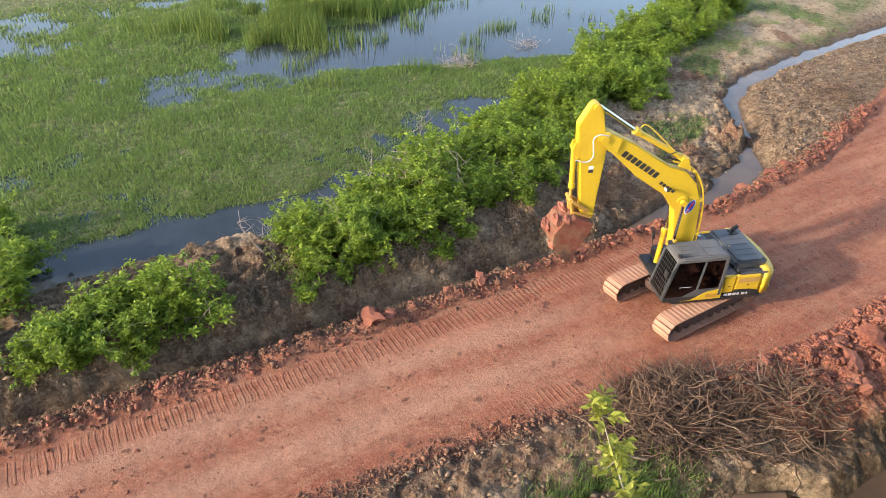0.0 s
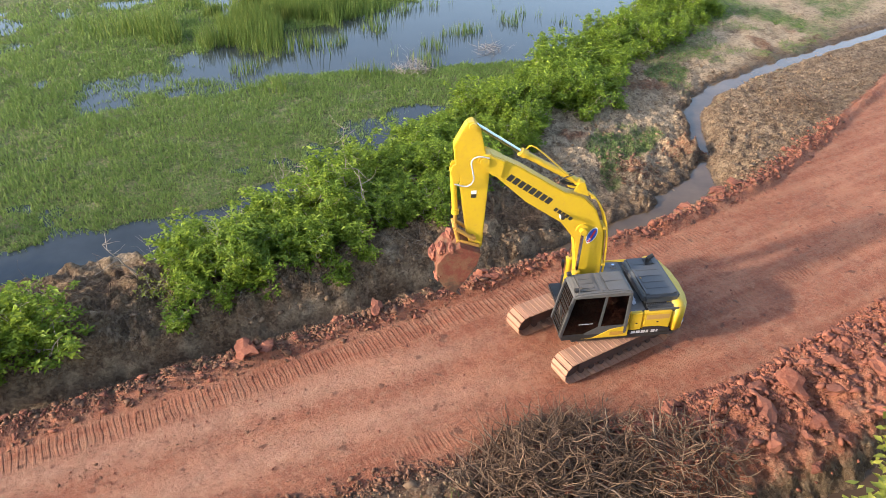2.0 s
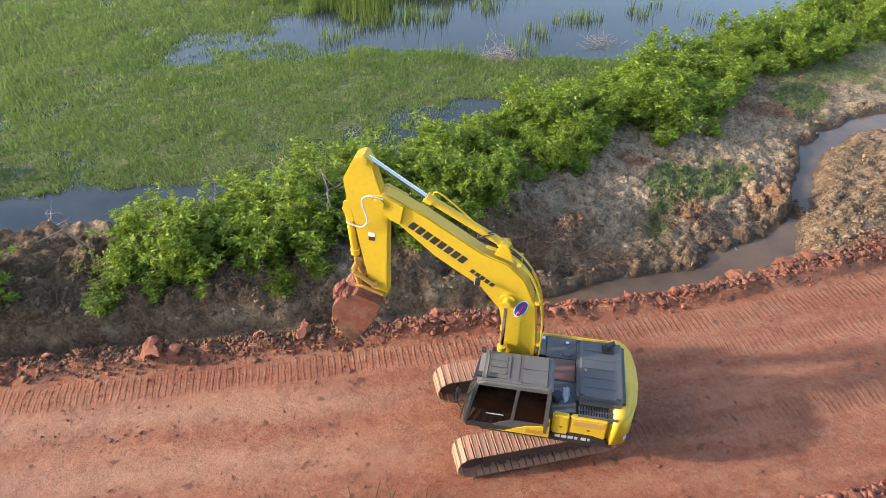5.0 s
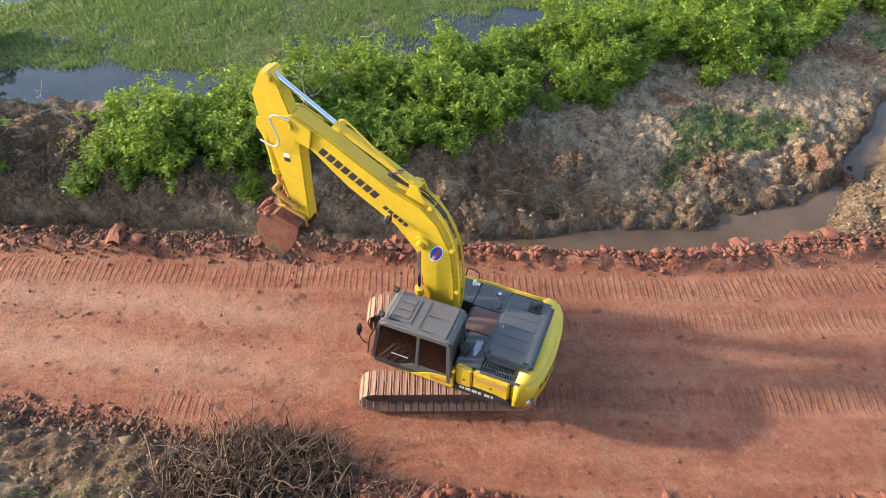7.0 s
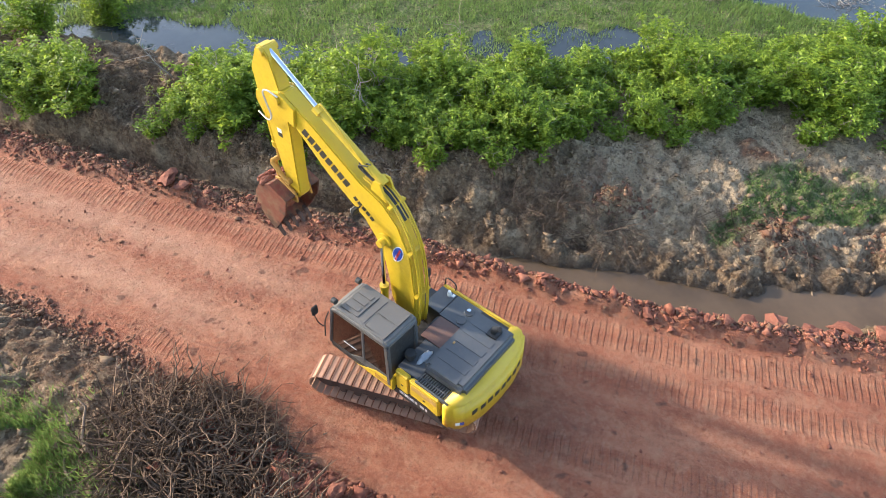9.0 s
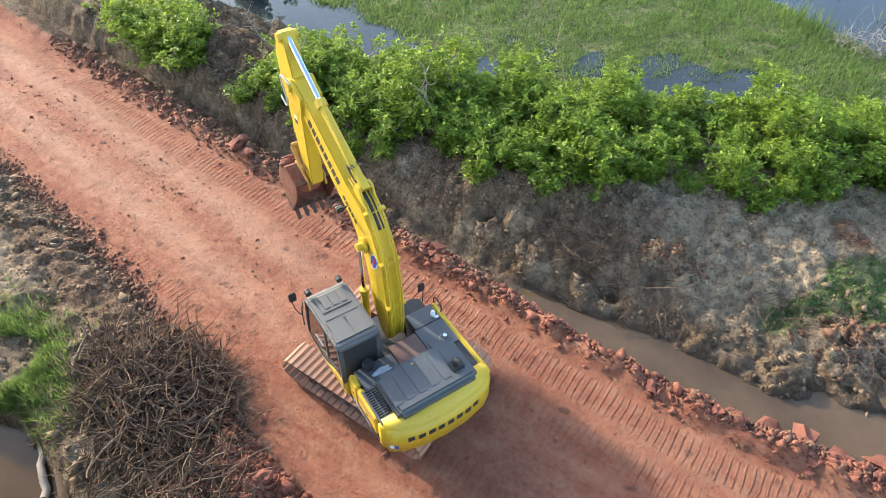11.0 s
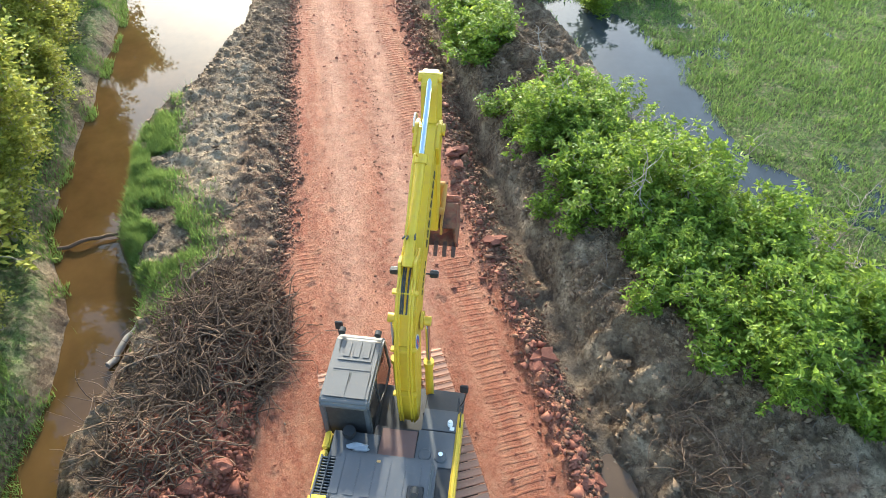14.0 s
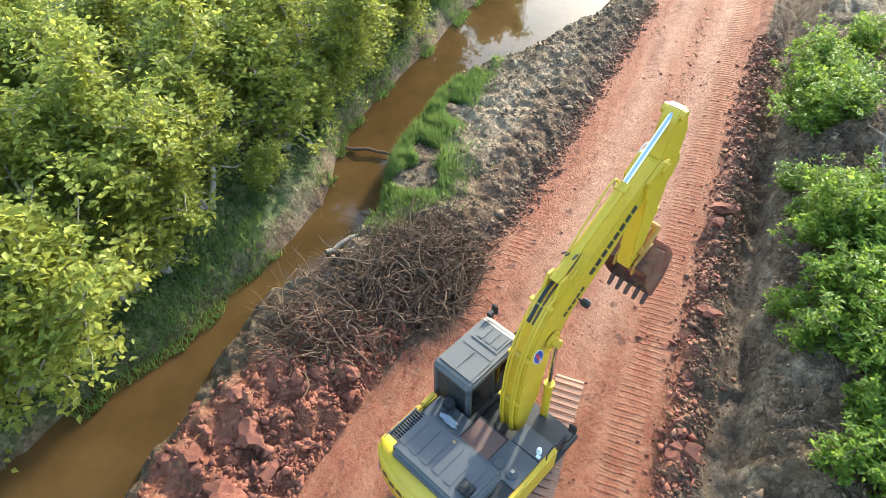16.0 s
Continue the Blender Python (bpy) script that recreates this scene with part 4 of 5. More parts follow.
    tagged(arm, "yellow dipper arm muddy towards the bucket")
    bm = bmesh.new()
    prism(bm, [(3.78, 8.02), (3.92, 8.2), (4.1, 8.2), (4.18, 8.08), (4.46, 7.5), (4.42, 6.9), (4.32, 6.45), (4.2, 5.3), (4.08, 4.35), (3.95, 3.88), (3.75, 3.78), (3.62, 3.95), (3.6, 4.6), (3.5, 6.5), (3.5, 6.85), (3.62, 7.2), (3.7, 7.6)],
          B - 0.17, B + 0.17, "y", 0.025)
    part("arm_beam", bm, YELLOW, arm)
    bm = bmesh.new()
    rod(bm, (3.98, B - 0.24, 8.08), (3.98, B + 0.24, 8.08), 0.11)
    part("top_pin", bm, YELLOW, arm)
    for dz, mt in ((0.07, WHITE), (-0.06, BLACK)):
        bm = bmesh.new()
        box(bm, (3.84, B + 0.168, 5.85 + dz - 0.06), (3.99, B + 0.177, 5.85 + dz + 0.06), 0.003)
        part("sticker", bm, mt, arm)
    for s in (-1, 1):
        bm = bmesh.new()
        prism(bm, [(4.3, 6.3), (4.4, 6.2), (4.56, 6.6), (4.5, 6.85), (4.36, 6.9)], B + s * 0.13 - 0.03, B + s * 0.13 + 0.03, "y", 0.01)
        part("bracket", bm, YELLOW, arm)
    bm = bmesh.new()
    hose(bm, [Vector((x, B + y, z)) for x, y, z in ((3.55, 0.3, 7.12), (3.85, 0.33, 7.2), (4.02, 0.32, 7.05), (3.98, 0.3, 6.7), (3.95, 0.28, 6.4), (4.12, 0.27, 6.2), (4.45, 0.24, 6.28))], 0.022, 8)
    part("hose", bm, CLOTH, arm, "grey looped hose")
    bm = bmesh.new()
    q0, q1, q2 = Vector((4.48, B, 6.72)), Vector((4.40, B, 5.1)), Vector((4.40, B, 4.72))
    rod(bm, q0, q1, 0.085)
    rod(bm, q1 + Vector((0, 0, 0.16)), q1, 0.11)
    cyl = part("bucket_cylinder", bm, YELLOW, house)
    bm = bmesh.new()
    rod(bm, q1, q2, 0.05)
    part("piston_rod", bm, LINKAGE, cyl)
    for s in (-1, 1):
        bm = bmesh.new()
        y = B + s * 0.25
        rod(bm, (4.42, y, 4.7), (3.92, y, 4.3), 0.06)
        rod(bm, (4.42, y * 1.0, 4.7), (4.42, B, 4.7), 0.07)
        rod(bm, (3.92, y + s * 0.04, 4.3), (3.92, B, 4.3), 0.09)
        part("link", bm, LINKAGE, arm)
        bm = bmesh.new()
        rod(bm, (4.42, B + s * 0.16, 4.72), (4.3, B + s * 0.16, 4.1), 0.065)
        part("tie_rod", bm, LINKAGE, arm)

    # bucket, curled so that it opens towards the machine
    bucket = new("bucket")
    bucket.parent = house
    tagged(bucket, "digging bucket caked with red clay")
    shell = [(3.72, 3.95), (4.3, 4.2), (4.7, 4.02), (4.96, 3.62), (4.98, 3.15), (4.78, 2.76), (4.46, 2.5)]
    inner = [(4.46, 2.56), (4.73, 2.8), (4.9, 3.17), (4.88, 3.58), (4.65, 3.93), (4.28, 4.1), (3.76, 3.88)]
    bm = bmesh.new()
    prism(bm, shell + inner, B - 0.55, B + 0.55)
    part("shell", bm, BUCKET, bucket)
    for s in (-1, 1):
        bm = bmesh.new()
        prism(bm, shell + [(4.15, 2.95), (3.85, 3.45)], B + s * 0.56 - 0.025, B + s * 0.56 + 0.025, "y", 0.01)
        part("side_plate", bm, BUCKET, bucket)
        bm = bmesh.new()
        prism(bm, [(3.68, 3.72), (3.9, 3.7), (4.4, 4.05), (4.4, 4.22), (4.22, 4.25), (3.72, 4.06)], B + s * 0.24 - 0.03, B + s * 0.24 + 0.03, "y", 0.01)
        part("ear", bm, LINKAGE, bucket)
    for i in range(5):
        y = B - 0.48 + i * 0.24
        bm = bmesh.new()
        prism(bm, [(4.58, 2.63), (4.46, 2.5), (4.25, 2.3), (4.4, 2.58)], y - 0.055, y + 0.055, "y", 0.01)
        part("tooth", bm, TRACKDARK, bucket)
    rng = np.random.default_rng(4)
    bm = bmesh.new()
    bmesh.ops.create_icosphere(bm, subdivisions=4, radius=1.0)
    for v in bm.verts:
        v.co *= 1 + 0.3 * noise.fractal(v.co * 2.2, 1.0, 2.0, 4)
        v.co = Vector((4.5 + v.co.x * 0.32, B + v.co.y * 0.48, 3.5 + v.co.z * 0.45))
    for x, y, z, size in ((4.8, 0.2, 3.95, 0.26), (4.98, -0.2, 3.5, 0.3), (4.5, -0.3, 4.12, 0.24), (4.93, 0.35, 3.1, 0.24), (4.55, 0.4, 4.1, 0.2)):
        crust = bmesh.new()
        bmesh.ops.create_icosphere(crust, subdivisions=3, radius=size)
        for v in crust.verts:
            v.co *= 1 + 0.45 * noise.fractal(v.co * 6 + Vector((x, y, z)), 1.0, 2.0, 4)
            v.co = Vector((x + v.co.x * 0.5, B + y + v.co.y * 1.1, z + v.co.z * 0.6))
        part("clay_crust", crust, REDROCK, bucket, "red clay stuck to the bucket")
    part("clay_load", bm, REDROCK, bucket, "red clay stuck in the bucket")
    # the front gear reaches a little further than its profile
    for o in house.children_recursive:
        top = o
        while top.parent != house:
            top = top.parent
        if o.data and top.name.split(".")[0] in ("boom", "arm", "bucket", "arm_cylinder", "bucket_cylinder"):
            for v in o.data.vertices:
                v.co.x += 0.07 * max(v.co.x - 0.9, 0)
                v.co.z -= 0.045 * max(v.co.z - 4.5, 0)
    # the swung upper structure: its parts hang directly on the machine
    swing = pose(0, 0, 0, 0, 0, 157.5)
    for o in list(house.children):
        m = o.matrix_basis.copy()
        o.parent = ex
        o.matrix_basis = swing @ m
    bpy.data.objects.remove(house)
    return ex


excavator()

# a crumpled cloth on the engine deck
bm = bmesh.new()
bmesh.ops.create_icosphere(bm, subdivisions=3, radius=1.0)
for v in bm.verts:
    v.co *= 1 + 0.5 * noise.fractal(v.co * 1.7, 1.0, 2.0, 4)
    v.co = Vector((v.co.x * 0.1, v.co.y * 0.22, max(v.co.z * 0.06, -0.002)))
rag = part("rag", bm, CLOTH, None, "", True)
tagged(rag, "crumpled grey cloth lying on the engine deck", "rag")
rag.matrix_basis = pose(0, 0, 0, 0, 0, 157.5) @ pose(-1.02, 0.62, 1.957)

# ---------------------------------------------------------------- shrubs
def shrub(name, seed, h, w, count, leaf, material, stems=9):
    rng = np.random.default_rng(seed)
    ob = new(name)
    tubes = Tubes()
    clumps = []
    for i in range(stems):
        a = rng.uniform(0, 2 * math.pi)
        tilt = rng.uniform(0.15, 0.9)
        d = (math.cos(a) * tilt, math.sin(a) * tilt, 1.0)
        ln = h * rng.uniform(0.55, 0.95)
        line = crooked(rng, (rng.normal(0, 0.1), rng.normal(0, 0.1), -0.1), d, ln, 6, 0.14)
        tubes.add(line, 0.022, 0.006)
        clumps.append(line[-1])
        for p in line[1:]:
            for _ in range(3):
                side = crooked(rng, p, rng.normal(0, 1, 3) + (0, 0, 0.4), w * rng.uniform(0.15, 0.42), 3, 0.3)
                if rng.random() < 0.4:
                    tubes.add(side, 0.009, 0.003, 3)
                clumps += [side[2], side[3], side[3]]
    stem_part = tubes.make("stem", BARK, ob)
    clumps = np.array(clumps)
    pick = rng.integers(0, len(clumps), count)
    pos = clumps[pick] + rng.normal(0, 0.05, (count, 3)) * (1, 1, 1.3)
    pos[:, 2] = np.maximum(pos[:, 2], 0.03)
    v, f = leaves(rng, pos, leaf)
    mesh_object("crown", v, f, material, ob)
    return ob


def scatter_shrubs():
    rng = np.random.default_rng(12)
    kinds = [shrub("shrub", 100 + i, h, w, n, 0.18, LEAF) for i, (h, w, n) in enumerate(((1.9, 2.2, 3800), (1.6, 2.0, 3300), (2.2, 2.3, 4300), (1.3, 1.8, 2700)))]
    small = [shrub("shrub", 200 + i, 0.95, 0.9, 800, 0.16, LEAF, 5) for i in range(2)]
    for o in kinds + small:
        tagged(o, "bright green leafy shrub in the hedge on the bank", "shrub", "hedge shrubs")
    used = set()

    def put(o, x, y, turn, size):
        z = height(x, y)
        m = pose(x, y, z - 0.05, 0, 0, turn)
        if o not in used:
            used.add(o)
            o.scale = (size,) * 3
            o.matrix_basis = m @ Matrix.Diagonal((size, size, size, 1))
            return
        c = copy_thing(o, m)
        c.scale = (size * rng.uniform(0.9, 1.1), size, size * rng.uniform(0.85, 1.12))
    x = -20.5
    while x < 36:
        a, b = HEDGE(x), SHORE(x)
        rows = 4 if x < 20 else 3
        for r in range(rows):
            y = a + 0.6 + (b - a - 2.2) * (r + rng.uniform(-0.2, 0.35)) / rows
            if (x > 4.5 and r == 0 and rng.random() < 0.3) or (x < -11.5 and r > 1) or -16.6 < x < -11.8:
                continue
            if x < -11.5:
                y = a - 0.3 + 1.5 * r + rng.uniform(-0.3, 0.4)
            put(kinds[rng.integers(0, 4)], x + rng.uniform(-0.6, 0.6), y, rng.uniform(0, 360), rng.uniform(0.8, 1.15))
        if rng.random() < 0.5 and not -16.5 < x < -12.5:
            put(small[rng.integers(0, 2)], x + rng.uniform(-0.5, 0.5), a - rng.uniform(0.0, 0.6), rng.uniform(0, 360), rng.uniform(0.7, 1.2))
        x += rng.uniform(1.0, 1.4)
    for x, y in ((-21.8, 11.3), (-21.6, 15.4), (-22.4, 18.6), (-22.9, 9.2), (-24.5, 12.8), (-23.2, 16.8)):
        put(kinds[rng.integers(0, 4)], x, y, rng.uniform(0, 360), rng.uniform(0.9, 1.15))
    for o in small + kinds:
        if o not in used:
            put(o, 38 + rng.uniform(0, 4), 26 + rng.uniform(0, 6), 0, 1.0)


scatter_shrubs()


# ---------------------------------------------------------------- trees by the brown channel
def tree(seed, h, spread_, count):
    rng = np.random.default_rng(seed)
    ob = new("tree")
    tubes, clumps = Tubes(), []
    trunks = rng.integers(2, 4)
    for i in range(trunks):
        a = rng.uniform(0, 2 * math.pi)
        line = crooked(rng, (rng.normal(0, 0.12), rng.normal(0, 0.12), -0.2), (math.cos(a) * 0.35, math.sin(a) * 0.35, 1), h * rng.uniform(0.75, 1.0), 9, 0.1)
        tubes.add(line, 0.11, 0.02, 7)
        for k, p in enumerate(line[3:]):
            for _ in range(4):
                ln = spread_ * rng.uniform(0.3, 0.75) * (1.1 - 0.08 * k)
                limb = crooked(rng, p, rng.normal(0, 1, 3) + (0, 0, 0.5), ln, 5, 0.22)
                tubes.add(limb, 0.04 - 0.003 * k, 0.008, 5)
                for q in limb[1:]:
                    clumps.append(q)
                    for _ in range(2):
                        twig = crooked(rng, q, rng.normal(0, 1, 3) + (0, 0, 0.15), rng.uniform(0.25, 0.7), 3, 0.3)
                        if rng.random() < 0.3:
                            tubes.add(twig, 0.012, 0.004, 3)
                        clumps += twig[1:]
    tubes.make("trunk", BARK, ob)
    clumps = np.array(clumps)
    pos = clumps[rng.integers(0, len(clumps), count)] + rng.normal(0, 0.12, (count, 3))
    v, f = leaves(rng, pos, 0.2, 0.3, 0.55)
    mesh_object("crown", v, f, TREELEAF, ob)
    return tagged(ob, "slender tree with yellow-green leaves beside the brown channel", "tree", "channel trees")


def plant_trees():
    kinds = [tree(31, 6.2, 3.0, 11500), tree(32, 5.2, 2.8, 10000), tree(33, 4.0, 2.2, 6300)]
    spots = [(-0.8, -11.5, 0, 1.1), (2.8, -12.0, 1, 1.1), (-4.4, -11.3, 1, 1.05), (-8.4, -10.9, 2, 1.2), (-12.5, -11.6, 0, 0.95), (-16.8, -11.2, 1, 1.0), (6.2, -13.6, 0, 1.0),
             (-2.6, -15.6, 0, 1.1), (-6.8, -15.4, 0, 1.05), (-11, -15.6, 1, 1.1), (-15.5, -15.8, 0, 1.0), (-21, -11.4, 0, 1.0), (1.0, -17.0, 0, 1.1), (-20, -16.5, 1, 1.1), (-26, -12, 0, 1),
             (-31, -11.5, 1, 1.1), (-1.8, -11.2, 2, 0.75), (-8, -19, 0, 1.1), (-14, -20, 1, 1.2), (4.6, -16.0, 1, 1.1), (-4.0, -19.5, 0, 1.1), (-36, -12, 0, 1.1),
             (-12.2, -10.5, 2, 0.75), (-14.8, -10.4, 2, 0.8), (-18.2, -10.2, 2, 0.75), (-20.2, -10.6, 2, 0.75), (-10.2, -10.4, 2, 0.7), (-23.4, -10.4, 2, 0.7), (-6.2, -10.4, 2, 0.5)]
    used = set()
    rng = np.random.default_rng(5)
    for x, y, k, s in spots:
        m = pose(x, y, height(x, y) - 0.05, 0, 0, rng.uniform(0, 360))
        o = kinds[k]
        if k not in used:
            used.add(k)
            o.scale = (s, s, s)
            o.matrix_basis = m @ Matrix.Diagonal((s, s, s, 1))
        else:
            c = copy_thing(o, m)
            c.scale = (s, s, s)


plant_trees()


# ---------------------------------------------------------------- loose soil and stones
def lump_mesh(seed, rough=0.28, sub=1):
    bm = bmesh.new()
    bmesh.ops.create_icosphere(bm, subdivisions=sub, radius=1.0)
    for v in bm.verts:
        v.co *= 1 + rough * noise.fractal(v.co * 1.3 + Vector((seed * 7.1, 0, 0)), 1.0, 2.0, 3)
        v.co.z *= 0.75
    v = np.array([tuple(p.co) for p in bm.verts])
    f = np.array([[p.index for p in q.verts] for q in bm.faces])
    bm.free()
    return v, f


LUMPS = [lump_mesh(i, 1.0, 1) for i in range(5)]


def crumbs(name, x, y, size, material, label, seed, sink=0.25):
    """Many small lumps lying on the ground, as one stuff object."""
    rng = np.random.default_rng(seed)
    z = land(x, y)[0]
    V, F, base = [], [], 0
    for i in range(len(x)):
        v, f = LUMPS[i % 5]
        a = rng.uniform(0, 6.28)
        c, s_ = math.cos(a), math.sin(a)
        p = v * (size[i] * rng.uniform(0.45, 1.35, 3))
        V.append(np.stack([p[:, 0] * c - p[:, 1] * s_ + x[i], p[:, 0] * s_ + p[:, 1] * c + y[i], p[:, 2] + z[i] + size[i] * (0.6 - sink)], 1))
        F.append(f + base)
        base += len(v)
    return tagged(mesh_object(name, np.concatenate(V), np.concatenate(F), material), label, "rubble", "", "stuff")


def rubble():
    rng = np.random.default_rng(21)
    n = 5200
    x = rng.uniform(-24, 24, n)
    y = ROAD_FAR(x) + np.interp(x, (-10, 2), (0.4, 0.55)) + rng.normal(0, 0.28, n)
    dull = rng.random(n) < np.interp(x, (-4, 3), (0.8, 0.2))
    crumbs("lip_soil", x[dull], y[dull], rng.gamma(2.0, 0.016, dull.sum()) + 0.012, RUSTCLOD, "brown soil lumps along the ditch edge of the road", 10)
    x, y = x[~dull], y[~dull]
    n = len(x)
    crumbs("lip_rubble", x, y, rng.gamma(2.0, 0.018, n) + 0.015, REDROCK, "red laterite crumbs along the ditch edge of the road", 1)
    n = 8500
    x = rng.uniform(-4.5, 18, n)
    y = ROAD_NEAR(x) - 0.15 - np.abs(rng.normal(0.4, 1.4, n)) * np.interp(x, (-4.5, -1), (0.4, 1))
    crumbs("bank_rubble", x, y, np.minimum(rng.gamma(1.5, 0.022, n) + 0.014, 0.15), REDROCK, "broken red laterite heaped beside the road", 2)
    n = 9500
    x = rng.uniform(-24, 26, n)
    s = rng.uniform(0, 1, n)
    y = DITCH(x) + 0.3 + s * (HEDGE(x) + 0.8 - DITCH(x))
    crumbs("bank_clods", x, y, np.minimum(rng.gamma(1.3, 0.02, n) + 0.01, 0.12), GREYROCK, "grey mud clods on the ditch bank", 3, 0.45)
    n = 5200
    x = rng.uniform(-24, 16, n)
    y = ROAD_FAR(x) + 0.95 + rng.normal(0, 0.28, n)
    crumbs("lip_clods", x, y, rng.gamma(1.5, 0.014, n) + 0.01, RUSTCLOD, "brown soil clods above the ditch", 4)
    n = 5200
    x = rng.uniform(-30, -4, n)
    y = ROAD_NEAR(x) - 0.2 - rng.uniform(0, 1, n) * (ROAD_NEAR(x) - POND_NEAR(x))
    crumbs("verge_clods", x, y, rng.gamma(1.4, 0.017, n) + 0.01, GREYROCK, "brown clods on the verge", 5, 0.4)
    n = 4200
    x = rng.uniform(-26, -3, n)
    y = ROAD_NEAR(x) - 0.15 + rng.normal(0, 0.22, n)
    crumbs("edge_soil", x, y, rng.gamma(1.5, 0.014, n) + 0.01, RUSTCLOD, "reddish-brown crumbs on the verge side of the road", 11, 0.35)
    k = rng.integers(0, 3, 900)
    x = np.array((14.2, 10.0, 4.6))[k] + rng.normal(0, 1, 900) * np.array((0.9, 0.55, 0.6))[k]
    y = np.array((9.0, 8.3, 8.2))[k] + rng.normal(0, 1, 900) * np.array((0.6, 0.45, 0.35))[k]
    crumbs("rusty_clods", x, y, rng.gamma(2, 0.019, 900) + 0.012, RUSTCLOD, "rust-brown clods in dug heaps on the bank", 9)
    n = 420
    x = rng.uniform(-30, -5, n)
    y = (ROAD_NEAR(x) + ROAD_FAR(x)) / 2 + 0.25 + 0.25 * np.sin(x * 0.3) + rng.normal(0, 0.16, n)
    crumbs("road_ridge", x, y, rng.gamma(1.6, 0.009, n) + 0.006, RUSTCLOD, "crumbly dark ridge along the middle of the road", 8)
    n = 2600
    x = rng.uniform(13, 34, n)
    y = ROAD_FAR(x) + 1.2 + rng.uniform(0, 1, n) * np.maximum(DITCH(x) - ROAD_FAR(x) - 1.8, 0.3)
    crumbs("bend_clods", x, y, rng.gamma(1.5, 0.018, n) + 0.012, GREYROCK, "dug clods heaped inside the ditch bend", 7)
    n = 1500
    x = rng.uniform(-24, 22, n)
    y = ROAD_NEAR(x) + (ROAD_FAR(x) - ROAD_NEAR(x)) * rng.uniform(0.02, 0.98, n)
    crumbs("road_crumbs", x, y, rng.gamma(1.6, 0.009, n) + 0.006, REDROCK, "small red crumbs scattered over the road", 6)


rubble()


def rocks():
    rng = np.random.default_rng(8)
    shapes = []
    for i in range(6):
        v, f = lump_mesh(20 + i, 0.8, 2)
        me = bpy.data.meshes.new("rock")
        me.from_pydata([tuple(p) for p in v], [], [tuple(q) for q in f.tolist()])
        shapes.append(me)
    def put(x, y, size, red=True):
        me = shapes[rng.integers(0, 6)]
        if not me.materials:
            me.materials.append(REDROCK)
        o = new("rock", me)
        o.matrix_basis = pose(x, y, height(x, y) + size * 0.25, rng.uniform(-20, 20), rng.uniform(-20, 20), rng.uniform(0, 360)) @ Matrix.Diagonal((size, size * rng.uniform(0.6, 0.9), size * rng.uniform(0.5, 0.8), 1))
        tagged(o, "broken red laterite rock lying by the road", "rock", "laterite rocks")
    for x, y, r in ((-10.6, 4.5, 0.4), (-10.0, 4.35, 0.26), (-1.5, 4.4, 0.36), (-1.15, 4.1, 0.24), (-6.0, 4.45, 0.3), (1.9, 4.5, 0.24), (4.2, 4.2, 0.22), (9.0, 4.3, 0.33), (9.8, 4.6, 0.4), (10.6, 4.3, 0.3), (11.5, 4.6, 0.34), (12.4, 4.5, 0.26), (7.0, 4.4, 0.25),
                    (2.0, -5.6, 0.42), (3.6, -5.3, 0.5), (1.2, -6.5, 0.3), (3.0, -6.6, 0.34), (4.6, -6.0, 0.36), (5.6, -5.2, 0.3), (2.6, -4.8, 0.3), (5.0, -7.2, 0.28), (6.5, -6.2, 0.42)):
        put(x, y, r)
    for _ in range(60):
        x = rng.uniform(-20, 18) if rng.random() < 0.35 else rng.uniform(0, 18)
        put(x, ROAD_FAR(x) + 0.5 + rng.normal(0, 0.25), rng.uniform(0.09, 0.19))
    for _ in range(80):
        x = rng.uniform(-5, 16)
        put(x, ROAD_NEAR(x) - 0.6 - abs(rng.normal(0.8, 1.1)), rng.uniform(0.1, 0.26))


rocks()


# ---------------------------------------------------------------- grass, reeds
def blades(name, x, y, length, width, material, label, seed, lean=0.5, z=None):
    rng = np.random.default_rng(seed)
    n = len(x)
    z = np.maximum(land(x, y)[0] if z is None else z, -0.52) - 0.03
    a = rng.uniform(0, 2 * math.pi, n)
    tilt = rng.uniform(0.1, 1.0, n) * lean
    base = np.stack([x, y, z], 1)
    d = np.stack([np.cos(a) * tilt, np.sin(a) * tilt, np.ones(n)], 1)
    d /= np.linalg.norm(d, axis=1)[:, None]
    sd = np.stack([-np.sin(a), np.cos(a), np.zeros(n)], 1)
    b = rng.uniform(0, 2 * math.pi, n)
    sd = sd * np.cos(b)[:, None] + np.stack([np.cos(a), np.sin(a), np.zeros(n)], 1) * np.sin(b)[:, None]
    ln = (length * rng.uniform(0.5, 1.3, n))[:, None]
    w = (width * rng.uniform(0.6, 1.3, n))[:, None]
    v = np.stack([base - sd * w, base + sd * w, base + d * ln], 1).reshape(-1, 3)
    f = np.arange(3 * n).reshape(-1, 3)
    return tagged(mesh_object(name, v, f, material), label, "grass", "", "stuff")


